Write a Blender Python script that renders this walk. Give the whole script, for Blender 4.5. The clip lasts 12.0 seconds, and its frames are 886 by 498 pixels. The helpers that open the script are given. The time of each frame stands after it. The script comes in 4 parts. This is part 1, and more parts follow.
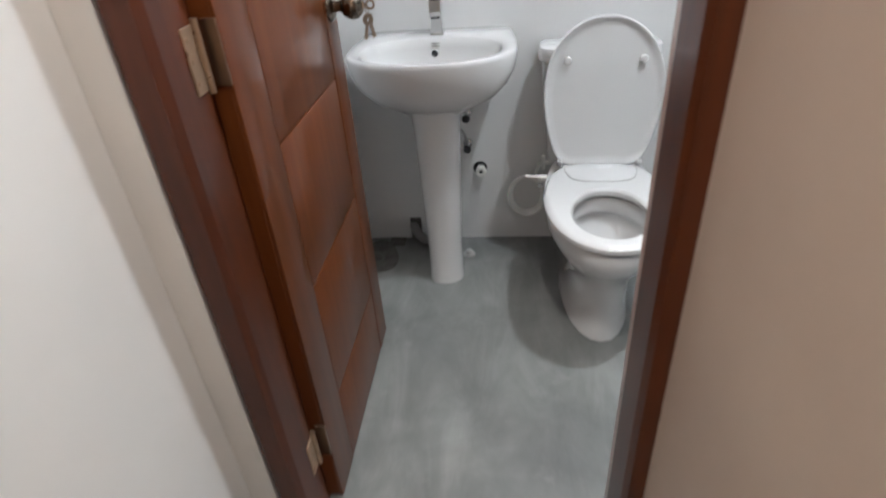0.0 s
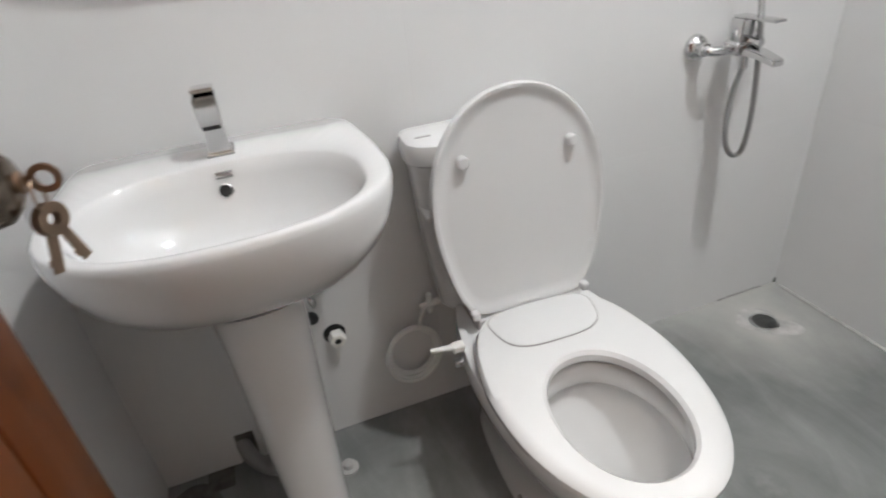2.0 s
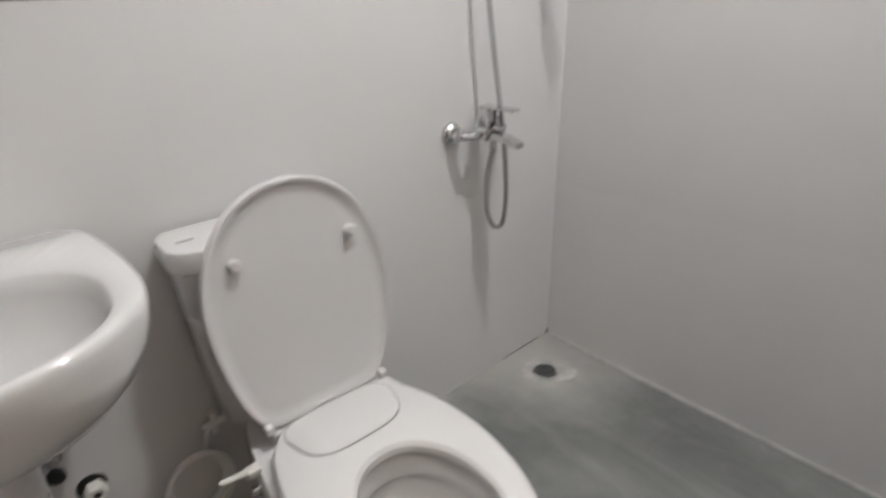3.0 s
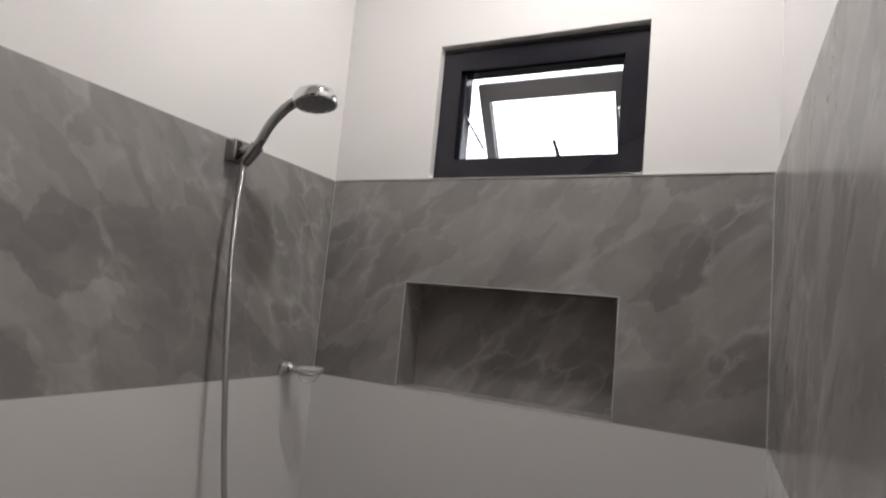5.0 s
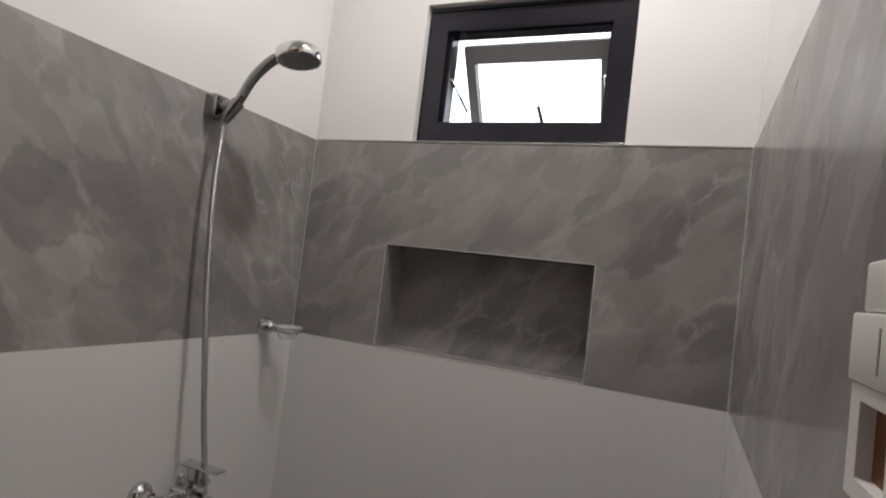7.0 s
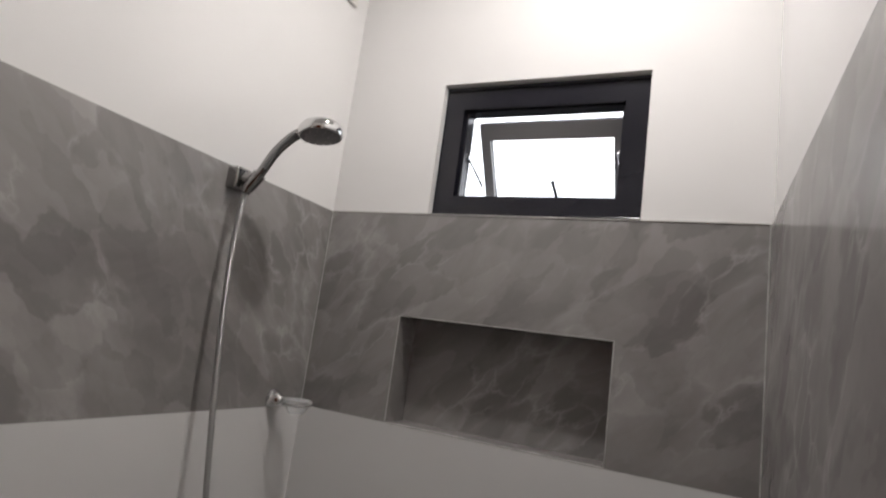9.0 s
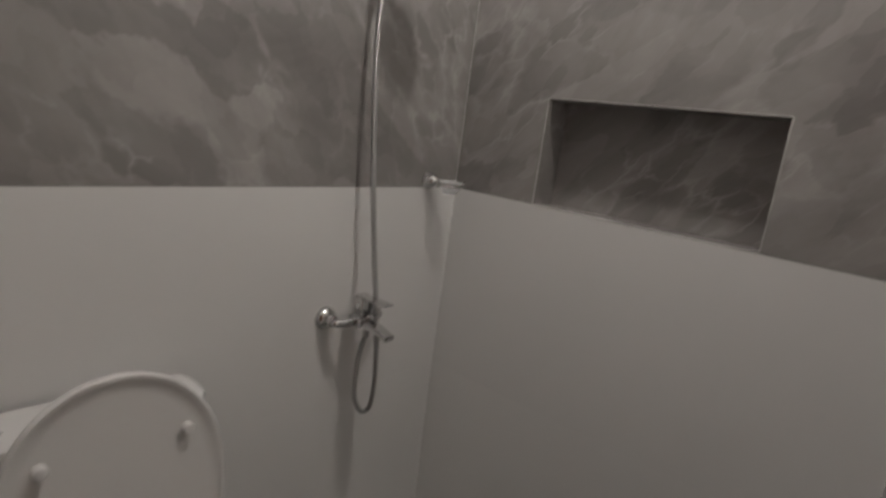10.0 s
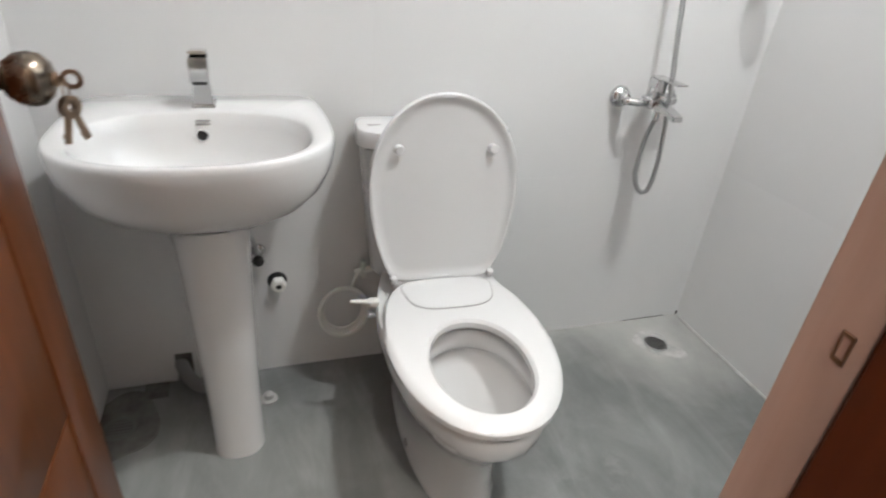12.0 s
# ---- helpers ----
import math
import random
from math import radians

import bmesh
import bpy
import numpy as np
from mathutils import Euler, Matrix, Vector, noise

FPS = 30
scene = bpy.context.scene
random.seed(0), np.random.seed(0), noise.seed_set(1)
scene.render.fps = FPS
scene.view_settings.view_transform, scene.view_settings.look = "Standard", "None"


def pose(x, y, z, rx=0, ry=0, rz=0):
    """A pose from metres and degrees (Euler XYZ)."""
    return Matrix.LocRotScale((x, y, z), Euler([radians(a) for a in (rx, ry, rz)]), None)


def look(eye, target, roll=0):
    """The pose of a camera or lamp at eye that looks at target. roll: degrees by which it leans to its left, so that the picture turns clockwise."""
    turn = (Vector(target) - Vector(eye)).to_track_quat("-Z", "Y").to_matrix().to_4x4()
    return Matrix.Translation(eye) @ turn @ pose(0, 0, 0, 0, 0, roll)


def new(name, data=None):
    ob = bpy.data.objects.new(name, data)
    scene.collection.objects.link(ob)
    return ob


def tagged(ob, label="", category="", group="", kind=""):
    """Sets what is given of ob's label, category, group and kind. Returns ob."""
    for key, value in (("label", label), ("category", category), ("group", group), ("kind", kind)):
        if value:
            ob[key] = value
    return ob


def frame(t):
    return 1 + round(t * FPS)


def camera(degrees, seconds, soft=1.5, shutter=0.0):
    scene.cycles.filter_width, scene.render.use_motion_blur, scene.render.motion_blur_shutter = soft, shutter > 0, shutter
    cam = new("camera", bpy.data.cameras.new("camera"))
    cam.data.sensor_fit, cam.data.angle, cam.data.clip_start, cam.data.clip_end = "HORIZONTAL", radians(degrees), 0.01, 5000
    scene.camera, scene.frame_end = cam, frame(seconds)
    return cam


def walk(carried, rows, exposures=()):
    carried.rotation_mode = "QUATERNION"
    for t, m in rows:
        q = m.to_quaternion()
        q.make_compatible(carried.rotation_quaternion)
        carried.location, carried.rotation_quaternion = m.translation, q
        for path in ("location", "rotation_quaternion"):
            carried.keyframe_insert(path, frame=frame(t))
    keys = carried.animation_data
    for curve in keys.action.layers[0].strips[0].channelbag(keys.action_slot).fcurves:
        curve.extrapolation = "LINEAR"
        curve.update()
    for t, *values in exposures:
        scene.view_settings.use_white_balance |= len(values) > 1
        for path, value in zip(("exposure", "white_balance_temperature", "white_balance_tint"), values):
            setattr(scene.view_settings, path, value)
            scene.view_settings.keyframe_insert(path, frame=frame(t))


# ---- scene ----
cam = camera(76.2, 12.0, soft=1.9, shutter=0.4)

PATH = [
    (0, (-1.375, -2.043, 1.269), (-1.593, -0.376, 0.185), -4.5),
    (0.5, (-1.464, -1.721, 1.265), (-1.554, 0.002, 0.254), -4.0),
    (1, (-1.480, -1.440, 1.243), (-1.473, 0.295, 0.249), -4.6),
    (1.5, (-1.533, -1.231, 1.218), (-1.27, 0.478, 0.213), -5.4),
    (2, (-1.526, -1.132, 1.192), (-1.013, 0.493, 0.164), -5.9),
    (2.5, (-1.506, -1.083, 1.182), (-0.666, 0.402, 0.149), -5.3),
    (3, (-1.488, -1.088, 1.209), (-0.282, 0.261, 0.356), -1.6),
    (3.5, (-1.468, -1.107, 1.28), (0.02, 0.111, 0.728), 2.1),
    (3.7, (-1.464, -1.108, 1.301), (0.110, 0.048, 0.882), 3.1),
    (5.3, (-1.416, -1.107, 1.44), (0.357, -0.242, 1.768), 5.2),
    (5.5, (-1.416, -1.113, 1.443), (0.339, -0.240, 1.833), 5.6),
    (6, (-1.424, -1.104, 1.445), (0.354, -0.254, 1.794), 6.0),
    (6.5, (-1.430, -1.100, 1.43), (0.398, -0.288, 1.472), 6.7),
    (7, (-1.436, -1.098, 1.434), (0.399, -0.299, 1.517), 6.8),
    (7.5, (-1.438, -1.106, 1.444), (0.353, -0.303, 1.853), 7.4),
    (7.7, (-1.446, -1.106, 1.449), (0.313, -0.316, 1.973), 7.6),
    (9.3, (-1.424, -1.078, 1.438), (0.350, -0.171, 1.597), 8.5),
    (9.5, (-1.415, -1.094, 1.436), (0.317, -0.095, 1.395), 8.5),
    (10, (-1.398, -1.146, 1.390), (0.094, 0.095, 0.966), 7.4),
    (10.5, (-1.380, -1.195, 1.325), (-0.131, 0.216, 0.652), 6.9),
    (11, (-1.405, -1.214, 1.265), (-0.382, 0.287, 0.427), 6.1),
    (11.5, (-1.430, -1.305, 1.234), (-0.641, 0.286, 0.313), 5.7),
    (12, (-1.474, -1.420, 1.231), (-0.899, 0.222, 0.246), 5.0),
]
walk(cam, [(t, look(e, g, r)) for t, e, g, r in PATH],
     [(0.0, 0.83, 5600, 6), (0.5, 0.74, 5700, 6), (1.0, 1.2, 5800, 6), (1.5, 1.0, 5900, 7), (2.0, 0.85, 5900, 8), (2.5, 0.7, 6000, 9), (3.0, 0.52, 6100, 10),
      (3.5, 0.1, 6300, 12), (5.3, -0.65, 6350, 13), (7.7, -0.65, 6350, 13), (9.5, -0.7, 6350, 13), (10.0, -0.7, 6600, 12), (10.5, -0.05, 6350, 12),
      (11.0, 0.42, 6300, 10), (11.5, 0.7, 6150, 9), (12.0, 1.0, 5900, 7)])

# ---- world and lights ----
world = bpy.data.worlds.new("sky")
scene.world = world
world.use_nodes = True
wn = world.node_tree
sky = wn.nodes.new("ShaderNodeTexSky")
sky.sky_type, sky.sun_disc = "NISHITA", False
sky.sun_elevation, sky.sun_rotation = radians(50), radians(200)
wn.nodes["Background"].inputs["Strength"].default_value = 0.12
wn.links.new(sky.outputs[0], wn.nodes["Background"].inputs["Color"])


def lamp(name, kind, m, energy, colour, size=0.1):
    d = bpy.data.lights.new(name, kind)
    d.energy, d.color = energy, colour
    if kind == "SUN":
        d.angle = radians(12)
    else:
        d.shape, d.size = "DISK", size
    ob = new(name, d)
    ob.matrix_world = m
    return ob


LAMP_X, LAMP_Y = -0.575, -0.795
lamp("sun", "SUN", look((4, -3, 6), (0, 0, 0)), 1.0, (1, 0.97, 0.92))
lamp("downlight_bulb", "AREA", look((LAMP_X, LAMP_Y, 2.858), (LAMP_X, LAMP_Y, 0)), 19.5, (1.0, 0.955, 0.89), 0.115)
lamp("hall_bulb", "AREA", look((-1.36, -1.78, 2.83), (-1.50, -2.2, 0)), 17.5, (1.0, 0.88, 0.76), 0.16)


# ---- materials ----
def material(name, base=(0.8, 0.8, 0.8), rough=0.5, metal=0.0, coat=0.0):
    m = bpy.data.materials.new(name)
    m.use_nodes = True
    b = m.node_tree.nodes["Principled BSDF"]
    b.inputs["Base Color"].default_value = (*base, 1)
    b.inputs["Roughness"].default_value = rough
    b.inputs["Metallic"].default_value = metal
    b.inputs["Coat Weight"].default_value = coat
    b.inputs["Coat Roughness"].default_value = 0.06
    return m, m.node_tree, b


def node(nt, kind, **inputs):
    n = nt.nodes.new(kind)
    for k, v in inputs.items():
        n.inputs[k.replace("_", " ")].default_value = v
    return n


def position(nt, scale=(1, 1, 1), rot=(0, 0, 0), jitter=0.0):
    """World position, stretched; jitter shifts it object by object."""
    g = nt.nodes.new("ShaderNodeNewGeometry")
    mp = nt.nodes.new("ShaderNodeMapping")
    mp.inputs["Scale"].default_value = scale
    mp.inputs["Rotation"].default_value = rot
    nt.links.new(g.outputs["Position"], mp.inputs["Vector"])
    if jitter:
        oi = nt.nodes.new("ShaderNodeObjectInfo")
        mu = nt.nodes.new("ShaderNodeMath")
        mu.operation = "MULTIPLY"
        mu.inputs[1].default_value = jitter
        nt.links.new(oi.outputs["Random"], mu.inputs[0])
        nt.links.new(mu.outputs[0], mp.inputs["Location"])
    return mp


def noise_tex(nt, vec, scale, detail=4.0, rough=0.5, distort=0.0):
    n = node(nt, "ShaderNodeTexNoise", Scale=scale, Detail=detail, Roughness=rough, Distortion=distort)
    nt.links.new(vec.outputs[0], n.inputs["Vector"])
    return n


def ramp(nt, src, stops):
    r = nt.nodes.new("ShaderNodeValToRGB")
    e = r.color_ramp.elements
    while len(e) < len(stops):
        e.new(0.5)
    for el, (p, c) in zip(e, stops):
        el.position = p
        el.color = (*c, 1) if len(c) == 3 else c
    nt.links.new(src, r.inputs[0])
    return r


def mix(nt, fac, a, b, mode="MIX"):
    m = nt.nodes.new("ShaderNodeMix")
    m.data_type, m.blend_type = "RGBA", mode
    for sock, v in ((m.inputs["Factor"], fac), (m.inputs["A"], a), (m.inputs["B"], b)):
        if isinstance(v, (int, float)):
            sock.default_value = v
        elif isinstance(v, tuple):
            sock.default_value = (*v, 1)
        else:
            nt.links.new(v, sock)
    return m


def bump(nt, b, src, strength, distance=0.002):
    n = node(nt, "ShaderNodeBump", Strength=strength, Distance=distance)
    nt.links.new(src, n.inputs["Height"])
    nt.links.new(n.outputs[0], b.inputs["Normal"])


def grey(v):
    return (v, v, v)


# white glazed wall tile
WHITE_TILE, nt, b = material("white_tile", rough=0.16)
mp = position(nt, jitter=3)
c = ramp(nt, noise_tex(nt, mp, 2.2, 5).outputs[0], [(0.3, (0.695, 0.69, 0.685)), (0.7, (0.725, 0.72, 0.715))])
nt.links.new(c.outputs[0], b.inputs["Base Color"])
r = ramp(nt, noise_tex(nt, mp, 14, 4).outputs[0], [(0.3, grey(0.13)), (0.75, grey(0.24))])
nt.links.new(r.outputs[0], b.inputs["Roughness"])
bump(nt, b, noise_tex(nt, mp, 7, 2).outputs[0], 0.10, 0.002)

# grey marbled tile: soft clouds, flame-like facets along the diagonal and thin pale crackle
GREY_TILE, nt, b = material("grey_marble_tile", rough=0.24)
g = nt.nodes.new("ShaderNodeNewGeometry")
oi = nt.nodes.new("ShaderNodeObjectInfo")
comb = nt.nodes.new("ShaderNodeCombineXYZ")
for k, axis in ((0, (1.55, 1.55, 1.55)), (1, (0.80, 0.80, -0.80))):
    dt = nt.nodes.new("ShaderNodeVectorMath")
    dt.operation = "DOT_PRODUCT"
    dt.inputs[1].default_value = axis
    nt.links.new(g.outputs["Position"], dt.inputs[0])
    nt.links.new(dt.outputs["Value"], comb.inputs[k])
rm = nt.nodes.new("ShaderNodeMath")
rm.operation = "MULTIPLY"
rm.inputs[1].default_value = 31.0
nt.links.new(oi.outputs["Random"], rm.inputs[0])
nt.links.new(rm.outputs[0], comb.inputs[2])
mp = position(nt, jitter=7)


def warped(scale, amount):
    """The tile's coordinates pushed about by a noise."""
    n = noise_tex(nt, comb, scale, 5.0, 0.6)
    sub = nt.nodes.new("ShaderNodeVectorMath")
    sub.operation = "MULTIPLY_ADD"
    sub.inputs[1].default_value = (amount, amount, 0)
    nt.links.new(n.outputs["Color"], sub.inputs[0])
    nt.links.new(comb.outputs[0], sub.inputs[2])
    return sub


def cells(vec, scale, feature):
    v = nt.nodes.new("ShaderNodeTexVoronoi")
    v.feature = feature
    v.inputs["Scale"].default_value = scale
    nt.links.new(vec.outputs[0], v.inputs["Vector"])
    return v


cloud = ramp(nt, noise_tex(nt, comb, 1.7, 7, 0.6, 0.7).outputs[0],
             [(0.30, (0.205, 0.193, 0.188)), (0.5, (0.262, 0.249, 0.244)), (0.70, (0.325, 0.310, 0.304))])
wide = warped(2.0, 0.55)
fine = warped(3.5, 0.35)
facet = cells(wide, 3.8, "SMOOTH_F1")
facet.inputs["Smoothness"].default_value = 0.09
tone = ramp(nt, facet.outputs["Color"], [(0.15, grey(0.84)), (0.85, grey(1.17))])
c1 = mix(nt, 1.0, cloud.outputs[0], tone.outputs[0], "MULTIPLY")
small = cells(fine, 7.5, "SMOOTH_F1")
small.inputs["Smoothness"].default_value = 0.10
tone2 = ramp(nt, small.outputs["Color"], [(0.15, grey(0.91)), (0.85, grey(1.10))])
c2 = mix(nt, 1.0, c1.outputs["Result"], tone2.outputs[0], "MULTIPLY")


def crackle(vec, scale, width, seed_scale, lo, hi, strength):
    line = ramp(nt, cells(vec, scale, "DISTANCE_TO_EDGE").outputs["Distance"], [(0.0, grey(strength)), (width * 0.35, grey(strength * 0.45)), (width, grey(0.0))])
    keep = ramp(nt, noise_tex(nt, comb, seed_scale, 3.0, 0.55).outputs[0], [(lo, grey(0.0)), (hi, grey(1.0))])
    return mix(nt, 1.0, line.outputs[0], keep.outputs[0], "MULTIPLY").outputs["Result"]


c3 = mix(nt, crackle(wide, 3.8, 0.15, 2.6, 0.50, 0.64, 0.46), c2.outputs["Result"], (0.50, 0.485, 0.475))
c4 = mix(nt, crackle(fine, 7.5, 0.12, 3.4, 0.52, 0.66, 0.42), c3.outputs["Result"], (0.54, 0.525, 0.515))
nt.links.new(c4.outputs["Result"], b.inputs["Base Color"])
bump(nt, b, noise_tex(nt, mp, 9, 3).outputs[0], 0.04, 0.002)

# glossy white wall paint
PAINT, nt, b = material("white_wall_paint", rough=0.2)
mp = position(nt)
c = ramp(nt, noise_tex(nt, mp, 1.6, 5).outputs[0], [(0.3, (0.775, 0.765, 0.755)), (0.7, (0.815, 0.805, 0.795))])
nt.links.new(c.outputs[0], b.inputs["Base Color"])
b.inputs["Specular IOR Level"].default_value = 0.45
b.inputs["Roughness"].default_value = 0.035
bump(nt, b, noise_tex(nt, mp, 3, 2).outputs[0], 0.03, 0.003)

# matt passage paint
HALL_PAINT, nt, b = material("passage_paint", rough=0.6)
mp = position(nt)
c = ramp(nt, noise_tex(nt, mp, 3, 6).outputs[0], [(0.3, (0.62, 0.585, 0.545)), (0.7, (0.68, 0.645, 0.605))])
nt.links.new(c.outputs[0], b.inputs["Base Color"])
bump(nt, b, noise_tex(nt, mp, 60, 3).outputs[0], 0.1, 0.001)

BEIGE, nt, b = material("beige_paint", rough=0.6)
c = ramp(nt, noise_tex(nt, position(nt), 3, 6).outputs[0], [(0.3, (0.46, 0.36, 0.285)), (0.7, (0.53, 0.425, 0.34))])
nt.links.new(c.outputs[0], b.inputs["Base Color"])
bump(nt, b, noise_tex(nt, position(nt), 60, 3).outputs[0], 0.1, 0.001)
OFFWHITE, nt, b = material("off_white_paint", rough=0.6)
c = ramp(nt, noise_tex(nt, position(nt), 2.5, 6).outputs[0], [(0.3, (0.74, 0.73, 0.71)), (0.7, (0.80, 0.79, 0.77))])
nt.links.new(c.outputs[0], b.inputs["Base Color"])
bump(nt, b, noise_tex(nt, position(nt), 60, 3).outputs[0], 0.1, 0.001)

GROUT, nt, b = material("grout", (0.42, 0.41, 0.39), 0.9)
bump(nt, b, noise_tex(nt, position(nt), 90, 3).outputs[0], 0.3)

# cement-look floor tile with streaks and pale grout smears
FLOOR, nt, b = material("cement_floor", rough=0.42)
mp = position(nt)
st = noise_tex(nt, position(nt, (4.0, 1.3, 1), (0, 0, 0.35)), 1.7, 8, 0.62, 0.9)
c = ramp(nt, st.outputs[0], [(0.25, (0.155, 0.159, 0.155)), (0.5, (0.205, 0.209, 0.203)), (0.8, (0.290, 0.293, 0.285))])
cl = ramp(nt, noise_tex(nt, mp, 3.2, 7, 0.6, 0.5).outputs[0], [(0.3, grey(0.72)), (0.7, grey(1.12))])
c1 = mix(nt, 1.0, c.outputs[0], cl.outputs[0], "MULTIPLY")
dist = nt.nodes.new("ShaderNodeVectorMath")
dist.operation = "DISTANCE"
dist.inputs[1].default_value = (-0.195, -0.15, 0)
wob = noise_tex(nt, mp, 7, 5)
g = nt.nodes.new("ShaderNodeNewGeometry")
nt.links.new(g.outputs["Position"], dist.inputs[0])
ad = nt.nodes.new("ShaderNodeMath")
ad.operation = "MULTIPLY_ADD"
ad.inputs[1].default_value = 0.22
nt.links.new(wob.outputs[0], ad.inputs[0])
nt.links.new(dist.outputs["Value"], ad.inputs[2])
sm = ramp(nt, ad.outputs[0], [(0.15, grey(0.9)), (0.23, grey(0.5)), (0.42, grey(0.0))])
c2 = mix(nt, sm.outputs[0], c1.outputs["Result"], (0.48, 0.47, 0.44))
# pale cement haze left along the wall of the shower corner
sep = nt.nodes.new("ShaderNodeSeparateXYZ")
nt.links.new(g.outputs["Position"], sep.inputs[0])
hz = nt.nodes.new("ShaderNodeMath")
hz.operation = "MULTIPLY_ADD"
hz.inputs[1].default_value = 0.30
nt.links.new(noise_tex(nt, mp, 5, 6, 0.6).outputs[0], hz.inputs[0])
neg = nt.nodes.new("ShaderNodeMath")
neg.operation = "MULTIPLY"
neg.inputs[1].default_value = -1.0
nt.links.new(sep.outputs["Y"], neg.inputs[0])
nt.links.new(neg.outputs[0], hz.inputs[2])
strip = ramp(nt, hz.outputs[0], [(0.14, grey(0.7)), (0.22, grey(0.32)), (0.32, grey(0.0))])
xo = nt.nodes.new("ShaderNodeMath")
xo.inputs[1].default_value = 1.0
nt.links.new(sep.outputs["X"], xo.inputs[0])
side = ramp(nt, xo.outputs[0], [(0.10, grey(0.0)), (0.32, grey(1.0))])
haze = mix(nt, 1.0, strip.outputs[0], side.outputs[0], "MULTIPLY")
c2 = mix(nt, haze.outputs["Result"], c2.outputs["Result"], (0.44, 0.435, 0.41))
edge = ramp(nt, noise_tex(nt, position(nt), 4.2, 6, 0.65).outputs[0], [(0.60, grey(0.0)), (0.70, grey(0.35))])
c3 = mix(nt, edge.outputs[0], c2.outputs["Result"], (0.36, 0.355, 0.34))
nt.links.new(c3.outputs["Result"], b.inputs["Base Color"])
rr = ramp(nt, noise_tex(nt, mp, 8, 4).outputs[0], [(0.3, grey(0.33)), (0.7, grey(0.55))])
nt.links.new(rr.outputs[0], b.inputs["Roughness"])
bump(nt, b, noise_tex(nt, mp, 40, 5).outputs[0], 0.12, 0.001)

RAW, nt, b = material("raw_cement", rough=0.95)
c = ramp(nt, noise_tex(nt, position(nt), 22, 6).outputs[0], [(0.3, (0.065, 0.063, 0.058)), (0.7, (0.16, 0.155, 0.145))])
nt.links.new(c.outputs[0], b.inputs["Base Color"])
bump(nt, b, noise_tex(nt, position(nt), 60, 5).outputs[0], 0.6, 0.004)

SMEAR, nt, b = material("grout_smear", rough=0.8)
c = ramp(nt, noise_tex(nt, position(nt), 30, 6).outputs[0], [(0.3, (0.36, 0.355, 0.34)), (0.7, (0.54, 0.53, 0.51))])
nt.links.new(c.outputs[0], b.inputs["Base Color"])

PORCELAIN, nt, b = material("porcelain", (0.68, 0.675, 0.67), 0.09, 0, 0.8)
bump(nt, b, noise_tex(nt, position(nt), 6, 2).outputs[0], 0.04, 0.002)
SEAT, nt, b = material("seat_plastic", (0.66, 0.655, 0.65), 0.12, 0, 0.5)
PLASTIC, nt, b = material("white_plastic", (0.74, 0.72, 0.68), 0.35)
PVC, nt, b = material("grey_pvc", (0.23, 0.225, 0.215), 0.45)
# pipe stub plastic, greyed to hold the shade it stands in
STUB, nt, b = material("shaded_plastic", (0.40, 0.39, 0.375), 0.5)
DARK_STEEL, nt, b = material("dull_dark_steel", (0.16, 0.16, 0.155), 0.45, 1.0)
TUBE, nt, b = material("milky_hose", (0.82, 0.81, 0.78), 0.3)
b.inputs["Subsurface Weight"].default_value = 0.1
# grey of printed marks and joints, and of the painted shade under the seat
LINE, nt, b = material("mark_and_gap_shade", (0.30, 0.29, 0.28), 0.6)
BLACK, nt, b = material("black_hole", (0.012, 0.012, 0.012), 0.6)
RUBBER, nt, b = material("black_rubber", (0.02, 0.02, 0.022), 0.5)

SATIN, nt, b = material("smoky_chrome", (0.30, 0.295, 0.29), 0.18, 1.0)
r = ramp(nt, noise_tex(nt, position(nt), 50, 4).outputs[0], [(0.3, grey(0.12)), (0.7, grey(0.26))])
nt.links.new(r.outputs[0], b.inputs["Roughness"])
CHROME, nt, b = material("chrome", (0.66, 0.66, 0.66), 0.07, 1.0)
r = ramp(nt, noise_tex(nt, position(nt), 40, 4).outputs[0], [(0.3, grey(0.05)), (0.7, grey(0.13))])
nt.links.new(r.outputs[0], b.inputs["Roughness"])
STEEL, nt, b = material("braided_steel", (0.40, 0.40, 0.395), 0.38, 1.0)
w = node(nt, "ShaderNodeTexWave", Scale=160.0)
w.bands_direction = "Z"
nt.links.new(position(nt).outputs[0], w.inputs["Vector"])
bump(nt, b, w.outputs[1], 0.5, 0.001)
SPRAY, nt, b = material("grey_spray_face", (0.20, 0.20, 0.205), 0.35, 0.3)
NICKEL, nt, b = material("antique_nickel", (0.20, 0.165, 0.13), 0.2, 1.0)
r = ramp(nt, noise_tex(nt, position(nt), 30, 4).outputs[0], [(0.3, grey(0.14)), (0.7, grey(0.3))])
nt.links.new(r.outputs[0], b.inputs["Roughness"])
KEY, nt, b = material("dull_brass_key", (0.33, 0.24, 0.17), 0.35, 1.0)
BRASS, nt, b = material("brass_hinge", (0.52, 0.37, 0.25), 0.35, 1.0)
r = ramp(nt, noise_tex(nt, position(nt), 60, 4).outputs[0], [(0.3, grey(0.25)), (0.7, grey(0.5))])
nt.links.new(r.outputs[0], b.inputs["Roughness"])


